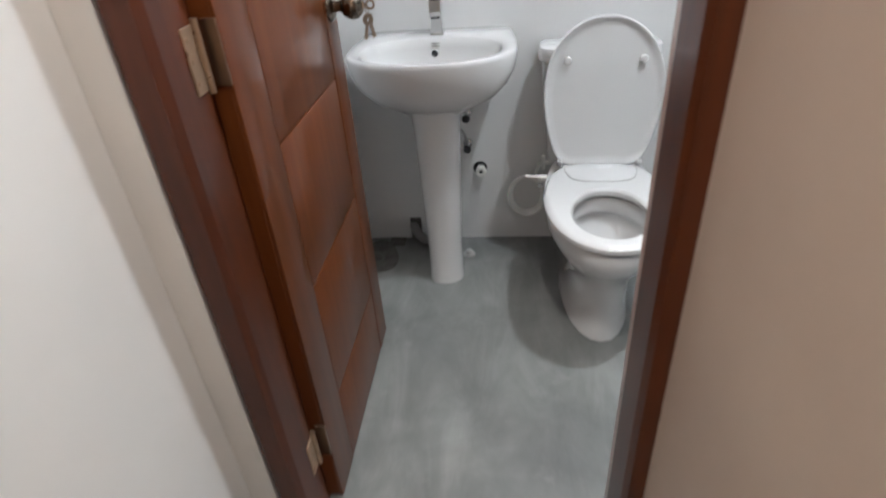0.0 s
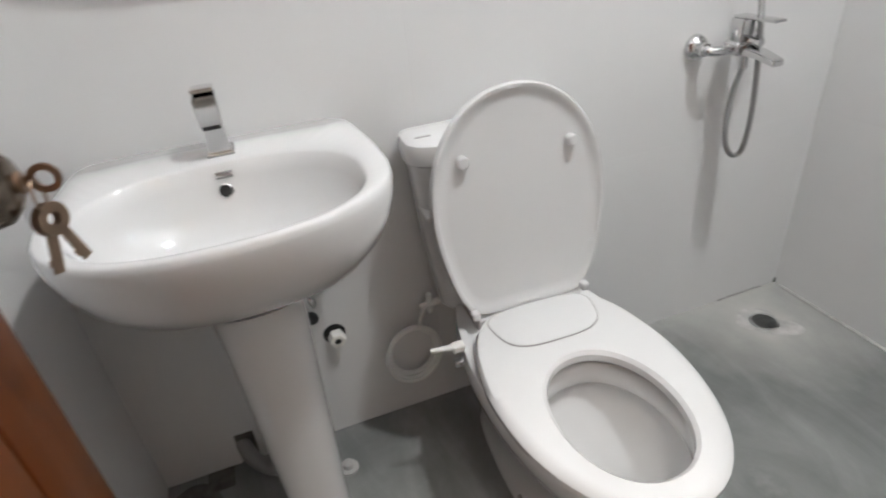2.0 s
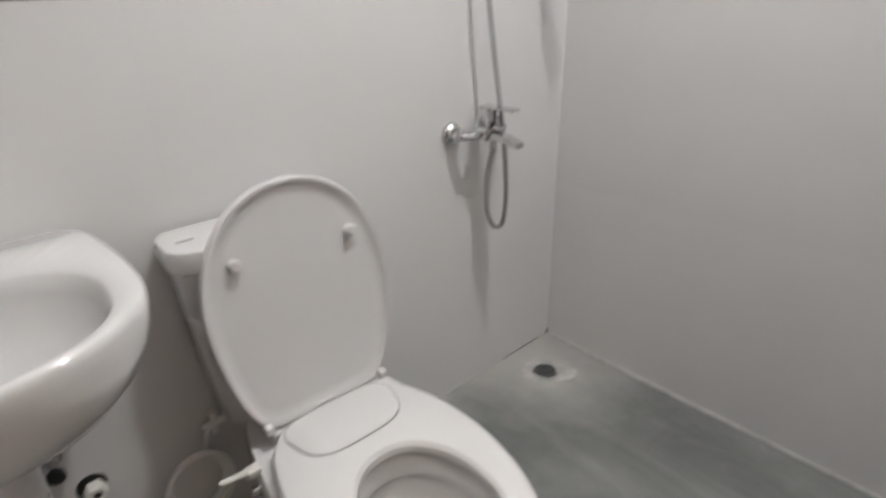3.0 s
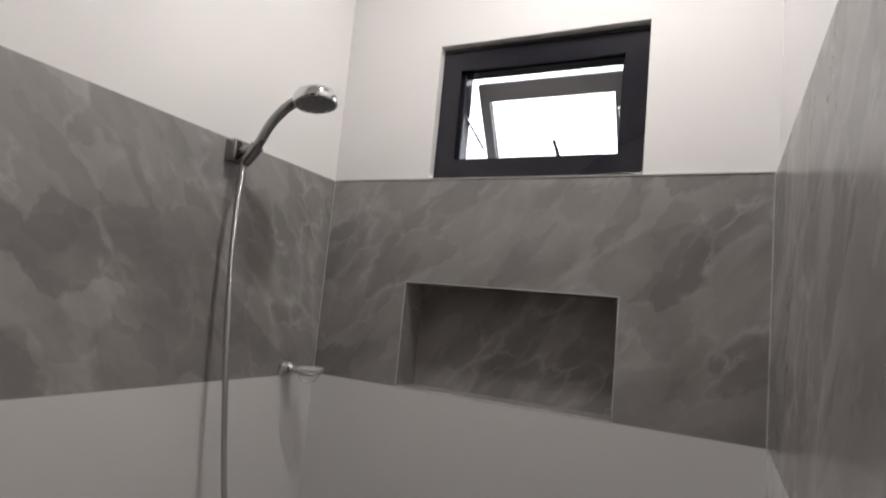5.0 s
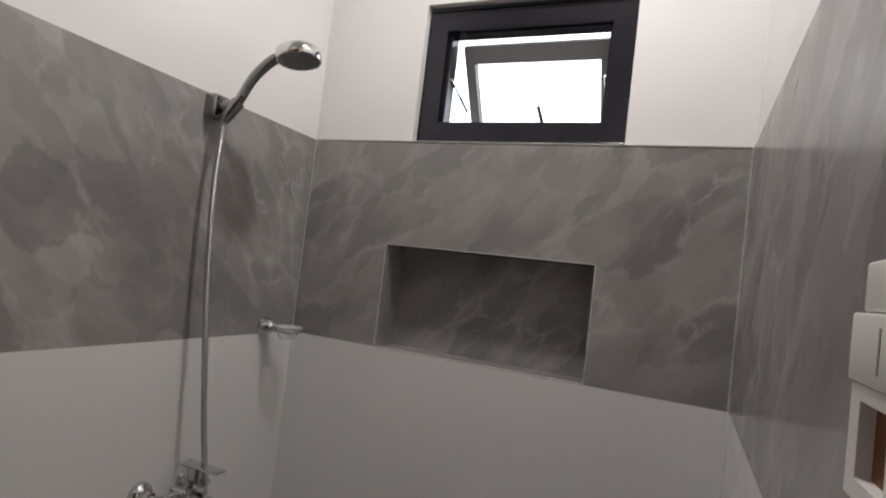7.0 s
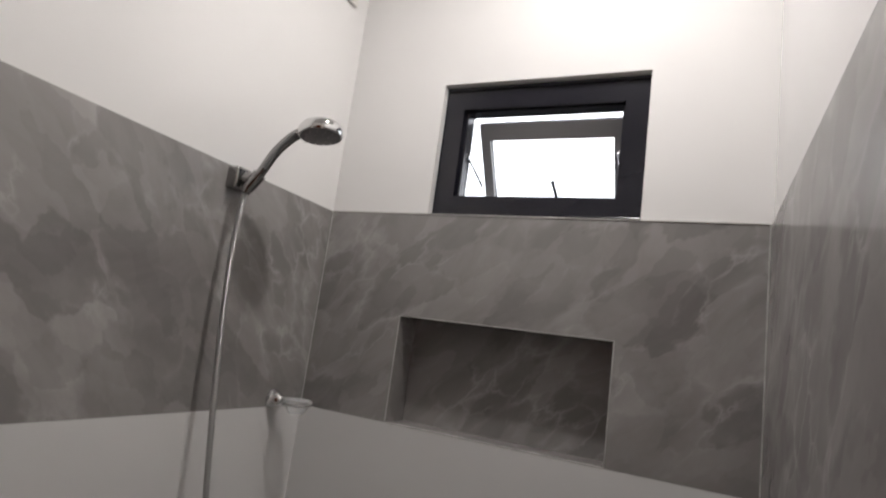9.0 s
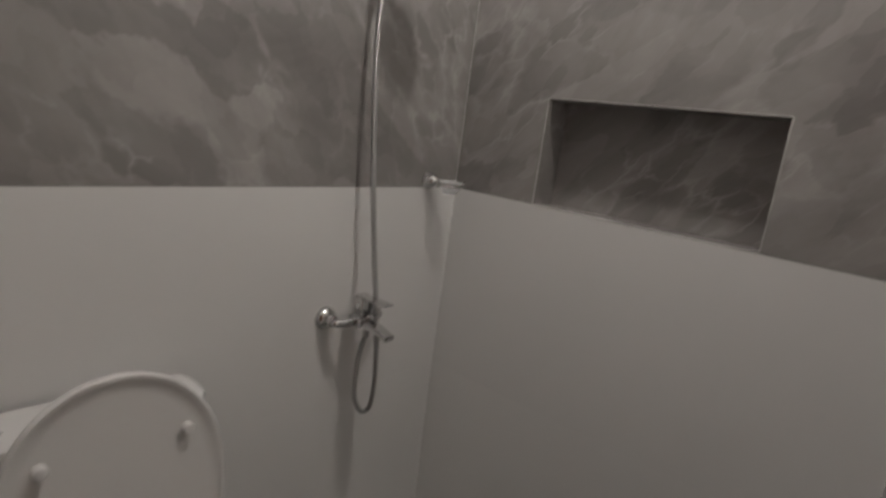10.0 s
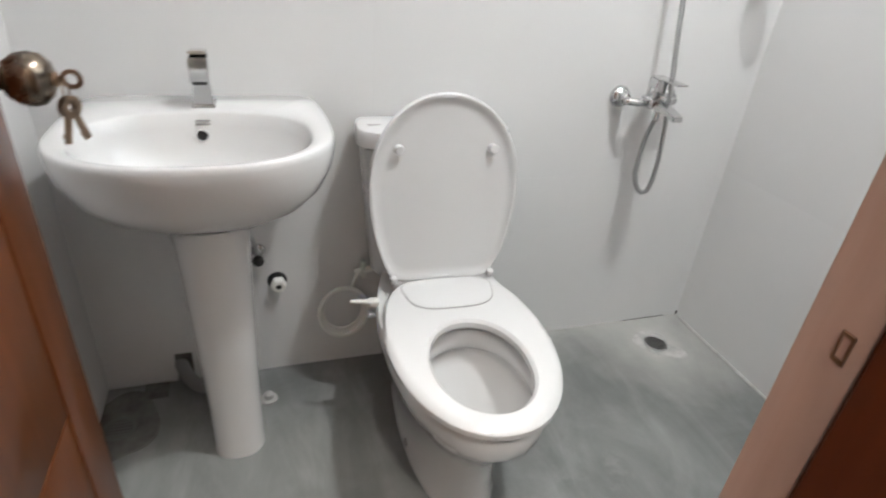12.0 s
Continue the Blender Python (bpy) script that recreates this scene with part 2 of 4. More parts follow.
def wood(name, dark, light, rough):
    m, nt, b = material(name, rough=rough, coat=0.45)
    b.inputs["Coat Roughness"].default_value = 0.09
    b.inputs["Specular IOR Level"].default_value = 0.2
    n = noise_tex(nt, position(nt, (14, 14, 0.9), jitter=4), 1.6, 6, 0.55, 1.2)
    c = ramp(nt, n.outputs[0], [(0.28, dark), (0.72, light)])
    big = ramp(nt, noise_tex(nt, position(nt, (1, 1, 0.5)), 3, 4).outputs[0], [(0.3, grey(0.78)), (0.7, grey(1.1))])
    mm = mix(nt, 1.0, c.outputs[0], big.outputs[0], "MULTIPLY")
    nt.links.new(mm.outputs["Result"], b.inputs["Base Color"])
    bump(nt, b, n.outputs[0], 0.02, 0.0005)
    return m


DOOR_WOOD = wood("varnished_door_wood", (0.104, 0.026, 0.004), (0.150, 0.041, 0.007), 0.5)
JAMB_WOOD = wood("dark_jamb_wood", (0.060, 0.013, 0.003), (0.100, 0.023, 0.005), 0.5)
FRAME, nt, b = material("black_aluminium", (0.012, 0.012, 0.018), 0.2)
bump(nt, b, noise_tex(nt, position(nt), 120, 3).outputs[0], 0.03, 0.0005)
# sash colour lightened to grey to carry the veiling glare of the window
SASH_GREY, nt, b = material("glare_sash_aluminium", (0.36, 0.355, 0.36), 0.4)
bump(nt, b, noise_tex(nt, position(nt), 120, 3).outputs[0], 0.03, 0.0005)
GLASS, nt, b = material("clear_glass", (1, 1, 1), 0.0)
b.inputs["Transmission Weight"].default_value = 1.0
CLEAR, nt, b = material("clear_soap_glass", (0.80, 0.82, 0.82), 0.05)
b.inputs["Alpha"].default_value = 0.32


def glow(name, colour, strength):
    m, nt, b = material(name, (0, 0, 0), 0.5)
    b.inputs["Emission Color"].default_value = (*colour, 1)
    b.inputs["Emission Strength"].default_value = strength
    return m


LENS = glow("lit_lens", (1.0, 0.95, 0.88), 40)
DAY = glow("bright_sky", (0.94, 0.97, 1.0), 5.0)


# ---- mesh helpers ----
def link(name, bm, mat, smooth=None):
    bmesh.ops.recalc_face_normals(bm, faces=bm.faces)
    me = bpy.data.meshes.new(name)
    bm.to_mesh(me)
    bm.free()
    me.materials.append(mat)
    if smooth is not None:
        me.polygons.foreach_set("use_smooth", [True] * len(me.polygons))
        me.set_sharp_from_angle(angle=radians(smooth))
    return new(name, me)


def part(name, bm, mat, parent, label="", smooth=None):
    ob = link(name, bm, mat, smooth)
    ob.parent = parent
    ob.matrix_parent_inverse = parent.matrix_world.inverted() if parent.type != "EMPTY" else Matrix.Translation(-Vector(parent.location))
    return tagged(ob, label)


def thing(name, base, label, category, group=""):
    ob = new(name)
    ob.location = base
    ob.empty_display_size = 0.05
    return tagged(ob, label, category, group)


def box(x0, x1, y0, y1, z0, z1, bev=0.0, seg=2, bm=None):
    out = bm or bmesh.new()
    b = bmesh.new()
    bmesh.ops.create_cube(b, size=1, matrix=Matrix.LocRotScale(((x0 + x1) / 2, (y0 + y1) / 2, (z0 + z1) / 2), None,
                                                              (abs(x1 - x0), abs(y1 - y0), abs(z1 - z0))))
    if bev:
        bmesh.ops.bevel(b, geom=b.edges[:], offset=bev, segments=seg, profile=0.5, affect="EDGES")
    return join(out, b)


def join(out, b, m=None):
    if m is not None:
        bmesh.ops.transform(b, matrix=m, verts=b.verts)
    me = bpy.data.meshes.new("tmp")
    b.to_mesh(me)
    b.free()
    out.from_mesh(me)
    bpy.data.meshes.remove(me)
    return out


def loft(rings, cap0=True, cap1=True, closed=True, bm=None):
    """Skin through rings of equal length."""
    bm = bm or bmesh.new()
    vs = [[bm.verts.new(p) for p in r] for r in rings]
    n = len(rings[0])
    for a, c in zip(vs, vs[1:]):
        for i in range(n if closed else n - 1):
            j = (i + 1) % n
            bm.faces.new((a[i], a[j], c[j], c[i]))
    if cap0:
        bm.faces.new(vs[0][::-1])
    if cap1:
        bm.faces.new(vs[-1])
    return bm


def lathe(profile, m=None, n=32, bm=None):
    """Turns (radius, height) pairs about z, then moves by m."""
    b = bmesh.new()
    rings = [[(max(r, 0.0004) * math.cos(2 * math.pi * k / n), max(r, 0.0004) * math.sin(2 * math.pi * k / n), h) for k in range(n)]
             for r, h in profile]
    loft(rings, bm=b)
    return join(bm or bmesh.new(), b, m)


def spline(points, n=10):
    """A smooth line through points (Catmull-Rom)."""
    p = [Vector(q) for q in points]
    p = [2 * p[0] - p[1]] + p + [2 * p[-1] - p[-2]]
    out = []
    for i in range(1, len(p) - 2):
        for k in range(n):
            t = k / n
            a, b2, c2, d = p[i - 1], p[i], p[i + 1], p[i + 2]
            out.append(0.5 * (2 * b2 + (c2 - a) * t + (2 * a - 5 * b2 + 4 * c2 - d) * t * t + (3 * b2 - a - 3 * c2 + d) * t ** 3))
    out.append(p[-2])
    return out


def tube(points, radius, n=12, bm=None):
    """A round tube along points; radius is a number or one for each end."""
    pts = [Vector(p) for p in points]
    r0, r1 = radius if isinstance(radius, tuple) else (radius, radius)
    side = Vector((0.31, 0.77, 0.55))
    rings = []
    for i, p in enumerate(pts):
        d = (pts[min(i + 1, len(pts) - 1)] - pts[max(i - 1, 0)]).normalized()
        side = (side - d * side.dot(d)).normalized()
        up = d.cross(side)
        r = r0 + (r1 - r0) * i / (len(pts) - 1)
        rings.append([p + (side * math.cos(2 * math.pi * k / n) + up * math.sin(2 * math.pi * k / n)) * r for k in range(n)])
    b = bmesh.new()
    loft(rings, bm=b)
    return join(bm or bmesh.new(), b)


def sheet(us, vs, holes, w0, w1, to):
    """A slab over the grid of cuts us x vs, without the cells whose middle lies in a hole (u0, u1, v0, v1); to() maps (u, v, w)."""
    bm = bmesh.new()
    cache = {}

    def vert(u, v, w):
        key = (u, v, w)
        if key not in cache:
            cache[key] = bm.verts.new(to(u, v, w))
        return cache[key]

    def solid(i, j):
        if not (0 <= i < len(us) - 1 and 0 <= j < len(vs) - 1):
            return False
        u, v = (us[i] + us[i + 1]) / 2, (vs[j] + vs[j + 1]) / 2
        return not any(a < u < b2 and c2 < v < d for a, b2, c2, d in holes)

    for i in range(len(us) - 1):
        for j in range(len(vs) - 1):
            if not solid(i, j):
                continue
            a, b2, c2, d = us[i], us[i + 1], vs[j], vs[j + 1]
            for w in (w0, w1):
                bm.faces.new([vert(a, c2, w), vert(b2, c2, w), vert(b2, d, w), vert(a, d, w)])
            for (di, dj), (p, q) in (((-1, 0), ((a, c2), (a, d))), ((1, 0), ((b2, c2), (b2, d))),
                                     ((0, -1), ((a, c2), (b2, c2))), ((0, 1), ((a, d), (b2, d)))):
                if not solid(i + di, j + dj):
                    bm.faces.new([vert(*p, w0), vert(*q, w0), vert(*q, w1), vert(*p, w1)])
    return bm


def structure(name, bm, mat, label, category, smooth=None):
    return tagged(link(name, bm, mat, smooth), label, category, "", "structure")


# ---- room: x from the west wall to the window wall, y up to the wall of the fixtures ----
X0, Y0, H = -1.957, -1.2, 2.87
T = 0.01                      # tile thickness; tile faces lie on the planes x = 0, y = 0, y = Y0, x = X0
SY = Y0 - 0.010              # tiled face of the door wall
OUT = -1.36                   # outer face of the door wall
J0, J1 = -1.815, -1.140       # clear door opening
PX = -1.115                   # passage walls, east and west
PW = -1.917
DOOR_H = 2.08

NX = lambda u, v, w: (u, w, v)
EX = lambda u, v, w: (w, u, v)

wall_n = structure("wall_north", sheet([X0 - 0.15, 0.16], [0, H], [], 0.006, 0.15, NX), PAINT,
                   "glossy white painted wall above white and grey tiles", "wall")
WIN = (-0.926, -0.332, 1.803, 2.208)
NIC = (-0.887, -0.294, 1.2, 1.497)
wall_e = structure("wall_east", sheet([-3.5, WIN[0], NIC[0], WIN[1], NIC[1], 0.006], [0, 1.2, NIC[3], WIN[2], WIN[3], H],
                                      [WIN, (NIC[0], NIC[1], NIC[2], NIC[3])], 0.006, 0.165, EX), PAINT,
                   "white painted wall with a window and a tiled niche", "wall")
structure("niche_backing", sheet([NIC[0] - 0.02, NIC[1] + 0.02], [1.16, 1.53], [], 0.118, 0.16, EX), GROUT,
          "grey backing behind the shower niche", "wall")
wall_s = structure("wall_south", sheet([X0, J0 - 0.045, J1 + 0.04, 0.006], [0, DOOR_H + 0.04, H], [(J0 - 0.045, J1 + 0.04, -1, DOOR_H + 0.04)],
                                       OUT, SY - 0.006, NX), PAINT, "white wall around the bathroom door opening", "wall")
wall_w = structure("wall_west", sheet([-3.5, 0.006], [0, H], [], X0 - 0.15, X0 - 0.006, EX), PAINT,
                   "plain white wall beside the open door", "wall")
structure("passage_wall_west", sheet([-3.45, OUT - 0.001], [0, H], [], X0 - 0.005, PW, EX), OFFWHITE, "off-white passage wall", "wall")
structure("passage_wall_east", sheet([-3.45, OUT - 0.001], [0, H], [], PX, PX + 0.12, EX), BEIGE, "beige painted passage wall", "wall")
structure("passage_wall_south", sheet([X0, PX + 0.12], [0, H], [], -3.6, -3.45, NX), HALL_PAINT, "off-white wall closing the passage", "wall")
structure("door_wall_plaster", sheet([PW + 0.001, J0 - 0.045, J1 + 0.04, PX], [0, DOOR_H + 0.04, H], [(J0 - 0.045, J1 + 0.04, -1, DOOR_H + 0.04)],
                                     OUT - 0.003, OUT + 0.001, NX), HALL_PAINT, "off-white plaster around the door frame", "wall")
structure("floor", box(X0 - 0.1, 0.1, -3.6, 0.1, -0.12, 0.0), FLOOR, "grey cement-look floor with pale grout smears", "floor")
structure("ceiling", box(X0 - 0.15, 0.16, -3.6, 0.15, H, H + 0.12), PAINT, "white painted ceiling", "ceiling")


# ---- door frame: jambs with a rebate and stop, head ----
def jamb(name, face, side):
    """side: 1 when the wood lies towards +x of the face."""
    b = bmesh.new()
    pts = [(face, SY + 0.003), (face, Y0 - 0.05), (face - side * 0.011, Y0 - 0.056), (face - side * 0.011, OUT + 0.012),
           (face - side * 0.004, OUT - 0.006), (face + side * 0.036, OUT - 0.006), (face + side * 0.036, OUT + 0.02),
           (face + side * 0.036, SY - 0.012), (face + side * 0.032, SY + 0.003)]
    loft([[(x, y, z) for x, y in pts] for z in (0, DOOR_H)], bm=b)
    return tagged(link(name, b, JAMB_WOOD, 20), "reddish-brown varnished wooden door jamb", "door frame", "", "structure")


# jamb wood made paler: the sheen on the varnish is put into the colour
SHEEN_WOOD = wood("sheen_jamb_wood", (0.42, 0.28, 0.23), (0.50, 0.35, 0.29), 0.3)
je = jamb("door_jamb_east", J1, 1)
part("rebate", box(J1 - 0.003, J1 + 0.004, Y0 - 0.049, SY + 0.0045, 0.0, DOOR_H - 0.002, 0.001), SHEEN_WOOD, je, "wood of the rebate, varnish sheen put into its pale colour")
jamb("door_jamb_west", J0, -1)
structure("door_frame_head", box(J0 - 0.036, J1 + 0.036, OUT - 0.006, SY + 0.003, DOOR_H, DOOR_H + 0.036, 0.004), JAMB_WOOD,
          "reddish-brown varnished wooden door frame head", "door frame")

# ---- door leaf, standing open along the west wall ----
DX, DY0, DY1 = -1.778, -1.228, -0.606      # face towards the room, hinge edge, free edge
door = structure("door_1", box(DX - 0.04, DX - 0.006, DY0, DY1, 0.012, DOOR_H - 0.004, 0.003), DOOR_WOOD,
                 "open reddish-brown varnished wooden panel door with a knob", "door")
GR = 0.0032
YL, YR = -1.110, -0.704
for y0, y1, nm in ((DY0, YL - GR, "stile"), (YR + GR, DY1, "stile")):
    part(nm, box(DX - 0.007, DX, y0, y1, 0.012, DOOR_H - 0.004, 0.0022), DOOR_WOOD, door, smooth=30)
zs = [0.012, 0.248, 0.570, 0.892, 1.214, 1.536, 1.858, DOOR_H - 0.004]
for z0, z1 in zip(zs, zs[1:]):
    part("panel", box(DX - 0.007, DX - 0.0008, YL, YR, z0 + GR / 2, z1 - GR / 2, 0.0022), DOOR_WOOD, door, smooth=30)

# hinges
for z in (0.222, 1.084, 1.88):
    hg = part("hinge", box(J0 + 0.0095, J0 + 0.0135, Y0 - 0.090, Y0 - 0.057, z - 0.046, z + 0.046, 0.0012), BRASS, door, "worn brass butt hinge")
    part("door_plate", box(J0 + 0.012, DX - 0.001, DY0 - 0.003, DY0 + 0.0005, z - 0.048, z + 0.048, 0.001), KEY, hg)
    part("pin", tube([(J0 + 0.013, Y0 - 0.050, z - 0.052), (J0 + 0.013, Y0 - 0.050, z + 0.052)], 0.0062), BRASS, hg, smooth=50)
    for dz in (-0.03, 0, 0.03):
        part("screw", lathe([(0.0042, 0), (0.004, 0.0012), (0.001, 0.002)], pose(J0 + 0.0135, Y0 - 0.08, z + dz, 0, 90), 10), BRASS, hg, smooth=50)
# strike plate
sp = tagged(link("strike_plate", sheet([Y0 - 0.040, Y0 - 0.0385, Y0 - 0.0325, Y0 - 0.031], [1.014, 1.017, 1.033, 1.036],
                                       [(Y0 - 0.0385, Y0 - 0.0325, 1.017, 1.033)], J1 - 0.0045, J1 - 0.002, EX), KEY),
            "small dull brass strike plate on the door jamb", "strike plate")

# knob with key ring
KY, KZ = -0.660, 1.046
turn = pose(DX, KY, KZ, 0, 90, 0)
kn = part("door_knob", lathe([(0.033, -0.0005), (0.033, 0.004), (0.027, 0.010), (0.016, 0.013), (0.012, 0.014)], turn, 36), NICKEL, door,
          "antique nickel round door knob with a keyhole", 40)
part("neck", lathe([(0.013, 0.012), (0.0115, 0.022), (0.014, 0.032)], turn, 28), NICKEL, kn, smooth=40)
part("ball", lathe([(0.013, 0.030), (0.022, 0.034), (0.0290, 0.045), (0.0310, 0.057), (0.0285, 0.068), (0.020, 0.077), (0.012, 0.080), (0.001, 0.0805)], turn, 40),
     NICKEL, kn, smooth=40)
part("keyhole", lathe([(0.009, 0.079), (0.0085, 0.083), (0.001, 0.084)], turn, 20), KEY, kn, smooth=40)
keys = thing("key_ring", (DX + 0.1, KY, KZ - 0.02), "two dull brass keys hanging on a ring from the knob", "keys")
kx = DX + 0.084


def bow_ring(m, r0, r1, t):
    """A flat ring, r0 to r1 across, t thick."""
    b = bmesh.new()
    prof = [(r0, -t), (r1, -t), (r1, t), (r0, t), (r0, -t)]
    loft([[(r * math.cos(2 * math.pi * k / 24), r * math.sin(2 * math.pi * k / 24), h) for k in range(24)] for r, h in prof], False, False, bm=b)
    return join(bmesh.new(), b, m)


part("inserted_key", join(box(DX + 0.080, DX + 0.090, KY - 0.0012, KY + 0.0012, KZ - 0.004, KZ + 0.004, 0.0006),
                          bow_ring(pose(DX + 0.097, KY, KZ, 90), 0.0065, 0.0115, 0.0012)), KEY, keys)
ring = [(kx + 0.004, KY + 0.001 + 0.012 * math.sin(a), KZ - 0.013 + 0.014 * math.cos(a)) for a in np.linspace(0, 2 * math.pi, 25)]
part("ring", tube(ring, 0.0011, 8), KEY, keys, smooth=60)
for ang, dy in ((-17, -0.003), (15, 0.003)):
    b = bmesh.new()
    bow = bow_ring(pose(0, 0, -0.012, 90), 0.0055, 0.0135, 0.0011)
    box(-0.0045, 0.0045, -0.0011, 0.0011, -0.056, -0.02, 0.0005, bm=bow)
    box(-0.006, -0.003, -0.0011, 0.0011, -0.05, -0.044, bm=bow)
    join(b, bow, pose(kx + 0.004, KY + dy, KZ - 0.021, 0, ang, 55))
    part("key", b, KEY, keys)


# ---- shower, window and small fixtures are below; first the fixtures on the floor ----
SX, SZ = -1.597, 0.845


def basin_outline(n=72, front=0.450, half=0.266):
    """Plan of the basin about a point 0.25 in front of the wall: straight back with clear corners, bulging sides, round front."""
    out = []
    for k in range(n):
        a = 2 * math.pi * k / n
        cx, sy = math.cos(a), math.sin(a)
        if sy >= 0:
            p = 16.0
            r = (abs(cx / half) ** p + abs(sy / 0.246) ** p) ** (-1 / p)
            x, y = r * cx, r * sy
            x *= 1 - 0.075 * max((y - 0.06) / 0.186, 0) ** 1.2
        else:
            p = 2.35
            r = (abs(cx / half) ** p + abs(sy / (front - 0.25)) ** p) ** (-1 / p)
            x, y = r * cx, r * sy
        out.append((x, y))
    return out


def rise(y, z):
    """The deck climbs a little towards the wall."""
    return z + 0.008 * min(max((y + 0.445) / 0.445, 0), 1) * min(max((z - 0.70) / 0.13, 0), 1)


def basin_ring(scale, z, sy=1.0, shift=0.0):
    return [(SX + x * scale, min(-0.25 + shift + y * scale * sy, -0.004), rise(-0.25 + y * scale, z)) for x, y in basin_outline()]


def oval(cx, cy, a, b2, z, p=2.0, n=72):
    out = []
    for k in range(n):
        t = 2 * math.pi * k / n
        c2, s2 = math.cos(t), math.sin(t)
        r = (abs(c2 / a) ** p + abs(s2 / b2) ** p) ** (-1 / p)
        out.append((cx + r * c2, cy + r * s2, z))
    return out


sink = thing("pedestal_sink", (SX, -0.24, 0), "white porcelain pedestal wash basin against the tiled wall", "sink")
rings = [basin_ring(0.30, 0.622, 1.0, 0.01), basin_ring(0.37, 0.644, 1.0, 0.01), basin_ring(0.58, 0.676, 1.0, 0.006), basin_ring(0.77, 0.706),
         basin_ring(0.905, 0.745), basin_ring(0.975, 0.785), basin_ring(0.998, 0.815), basin_ring(1.0, 0.832), basin_ring(0.99, 0.842), basin_ring(0.972, 0.845)]
BY = -0.282
rings += [oval(SX, BY, 0.222, 0.152, 0.846, 2.5), oval(SX, BY, 0.215, 0.146, 0.841, 2.5), oval(SX, BY + 0.002, 0.208, 0.138, 0.815, 2.45), oval(SX, BY + 0.004, 0.188, 0.122, 0.772, 2.3),
          oval(SX, BY + 0.006, 0.15, 0.096, 0.735, 2.2), oval(SX, BY + 0.01, 0.09, 0.06, 0.716), oval(SX, BY + 0.01, 0.03, 0.024, 0.712)]
rings = [[(x, y, z if z < 0.70 else (z if k < 10 else rise(y, z))) for x, y, z in rg] for k, rg in enumerate(rings)]
part("basin", loft(rings), PORCELAIN, sink, smooth=50)
ped = [(0.066, 0.082, 0.0), (0.066, 0.082, 0.012), (0.064, 0.08, 0.03), (0.064, 0.080, 0.15), (0.070, 0.084, 0.32), (0.074, 0.088, 0.48), (0.078, 0.094, 0.60), (0.084, 0.102, 0.655), (0.094, 0.112, 0.672)]
part("pedestal", loft([oval(SX + 0.0, -0.249, a, b2, z, 2.6, 48) for a, b2, z in ped]), PORCELAIN, sink, smooth=50)
ovm = pose(SX - 0.002, -0.1485, 0.803, 70, 0, 0)
part("overflow_hole", lathe([(0.013, -0.012), (0.013, 0.003), (0.0105, 0.0045), (0.0095, 0.002), (0.0095, -0.011)], ovm, 28), CHROME, sink, "chrome ring of the overflow", 40)
part("overflow_dark", lathe([(0.0093, -0.004), (0.0093, 0.0012)], ovm, 24), BLACK, sink)
for dz in (0.0, 0.009):
    part("mark", box(SX - 0.012, SX + 0.016, -0.1440, -0.1405, 0.824 + dz, 0.8270 + dz), LINE, sink, "faint grey printed mark")
part("drain_plug", lathe([(0.022, 0.712), (0.022, 0.717), (0.016, 0.720), (0.001, 0.7205)], pose(SX, BY + 0.01, 0), 28), CHROME, sink, "", 40)

# mirror above the basin: white moulded frame with a bowed foot
mir = thing("wall_mirror", (SX, 0, 1.14), "white framed wall mirror with a bowed lower edge above the basin", "mirror")


def mirror_plan(g, y):
    half = 0.231 - g
    low = [(half * (1 - 2 * k / 24), 1.162 + g + 0.042 * abs(1 - 2 * k / 24) ** 3.0) for k in range(25)]
    high = [(-half * (1 - 2 * k / 24), 1.80 - g + 0.06 * (1 - abs(1 - 2 * k / 24) ** 2.0)) for k in range(25)]
    return [(SX + x, y, z) for x, z in low + high]


part("frame", loft([mirror_plan(0.0, 0.0), mirror_plan(0.0, -0.022), mirror_plan(0.004, -0.028), mirror_plan(0.022, -0.028), mirror_plan(0.026, -0.022),
                    mirror_plan(0.026, 0.0)], False, False), PLASTIC, mir, "white moulded plastic frame", 35)
RED, nt, b = material("red_plastic", (0.30, 0.012, 0.015), 0.25)
lip = []
for k in range(25):
    u = -0.19 + 0.38 * k / 24
    z = 1.162 + 0.042 * abs(u / 0.231) ** 3
    h = 0.003 + 0.026 * (1 - (u / 0.19) ** 2)
    lip.append([(SX + u, -0.026, z - 0.001), (SX + u, -0.0305, z - 0.001), (SX + u, -0.0305, z + h), (SX + u, -0.026, z + h)])
part("lip", loft(lip), RED, mir, "red plastic lip along the bowed foot", 40)
MIRROR, nt, b = material("mirror_glass", (0.9, 0.9, 0.9), 0.01, 1.0)
part("glass", loft([mirror_plan(0.0255, -0.001), mirror_plan(0.0255, -0.0195)]), MIRROR, mir, "silvered mirror glass")

# basin faucet: square base, tapered square body leaning forward, flat spout and lever
FX, FY = -1.592, -0.084
SZ = 0.850
fau = thing("basin_faucet", (FX, FY, SZ), "square chrome basin mixer tap on the wash basin", "faucet")
part("base_plate", box(FX - 0.024, FX + 0.024, FY - 0.026, FY + 0.026, SZ - 0.002, SZ + 0.008, 0.002), CHROME, fau)


def sq(cx, cy, z, a, b2):
    return [(cx - a, cy - b2, z), (cx + a, cy - b2, z), (cx + a, cy + b2, z), (cx - a, cy + b2, z)]


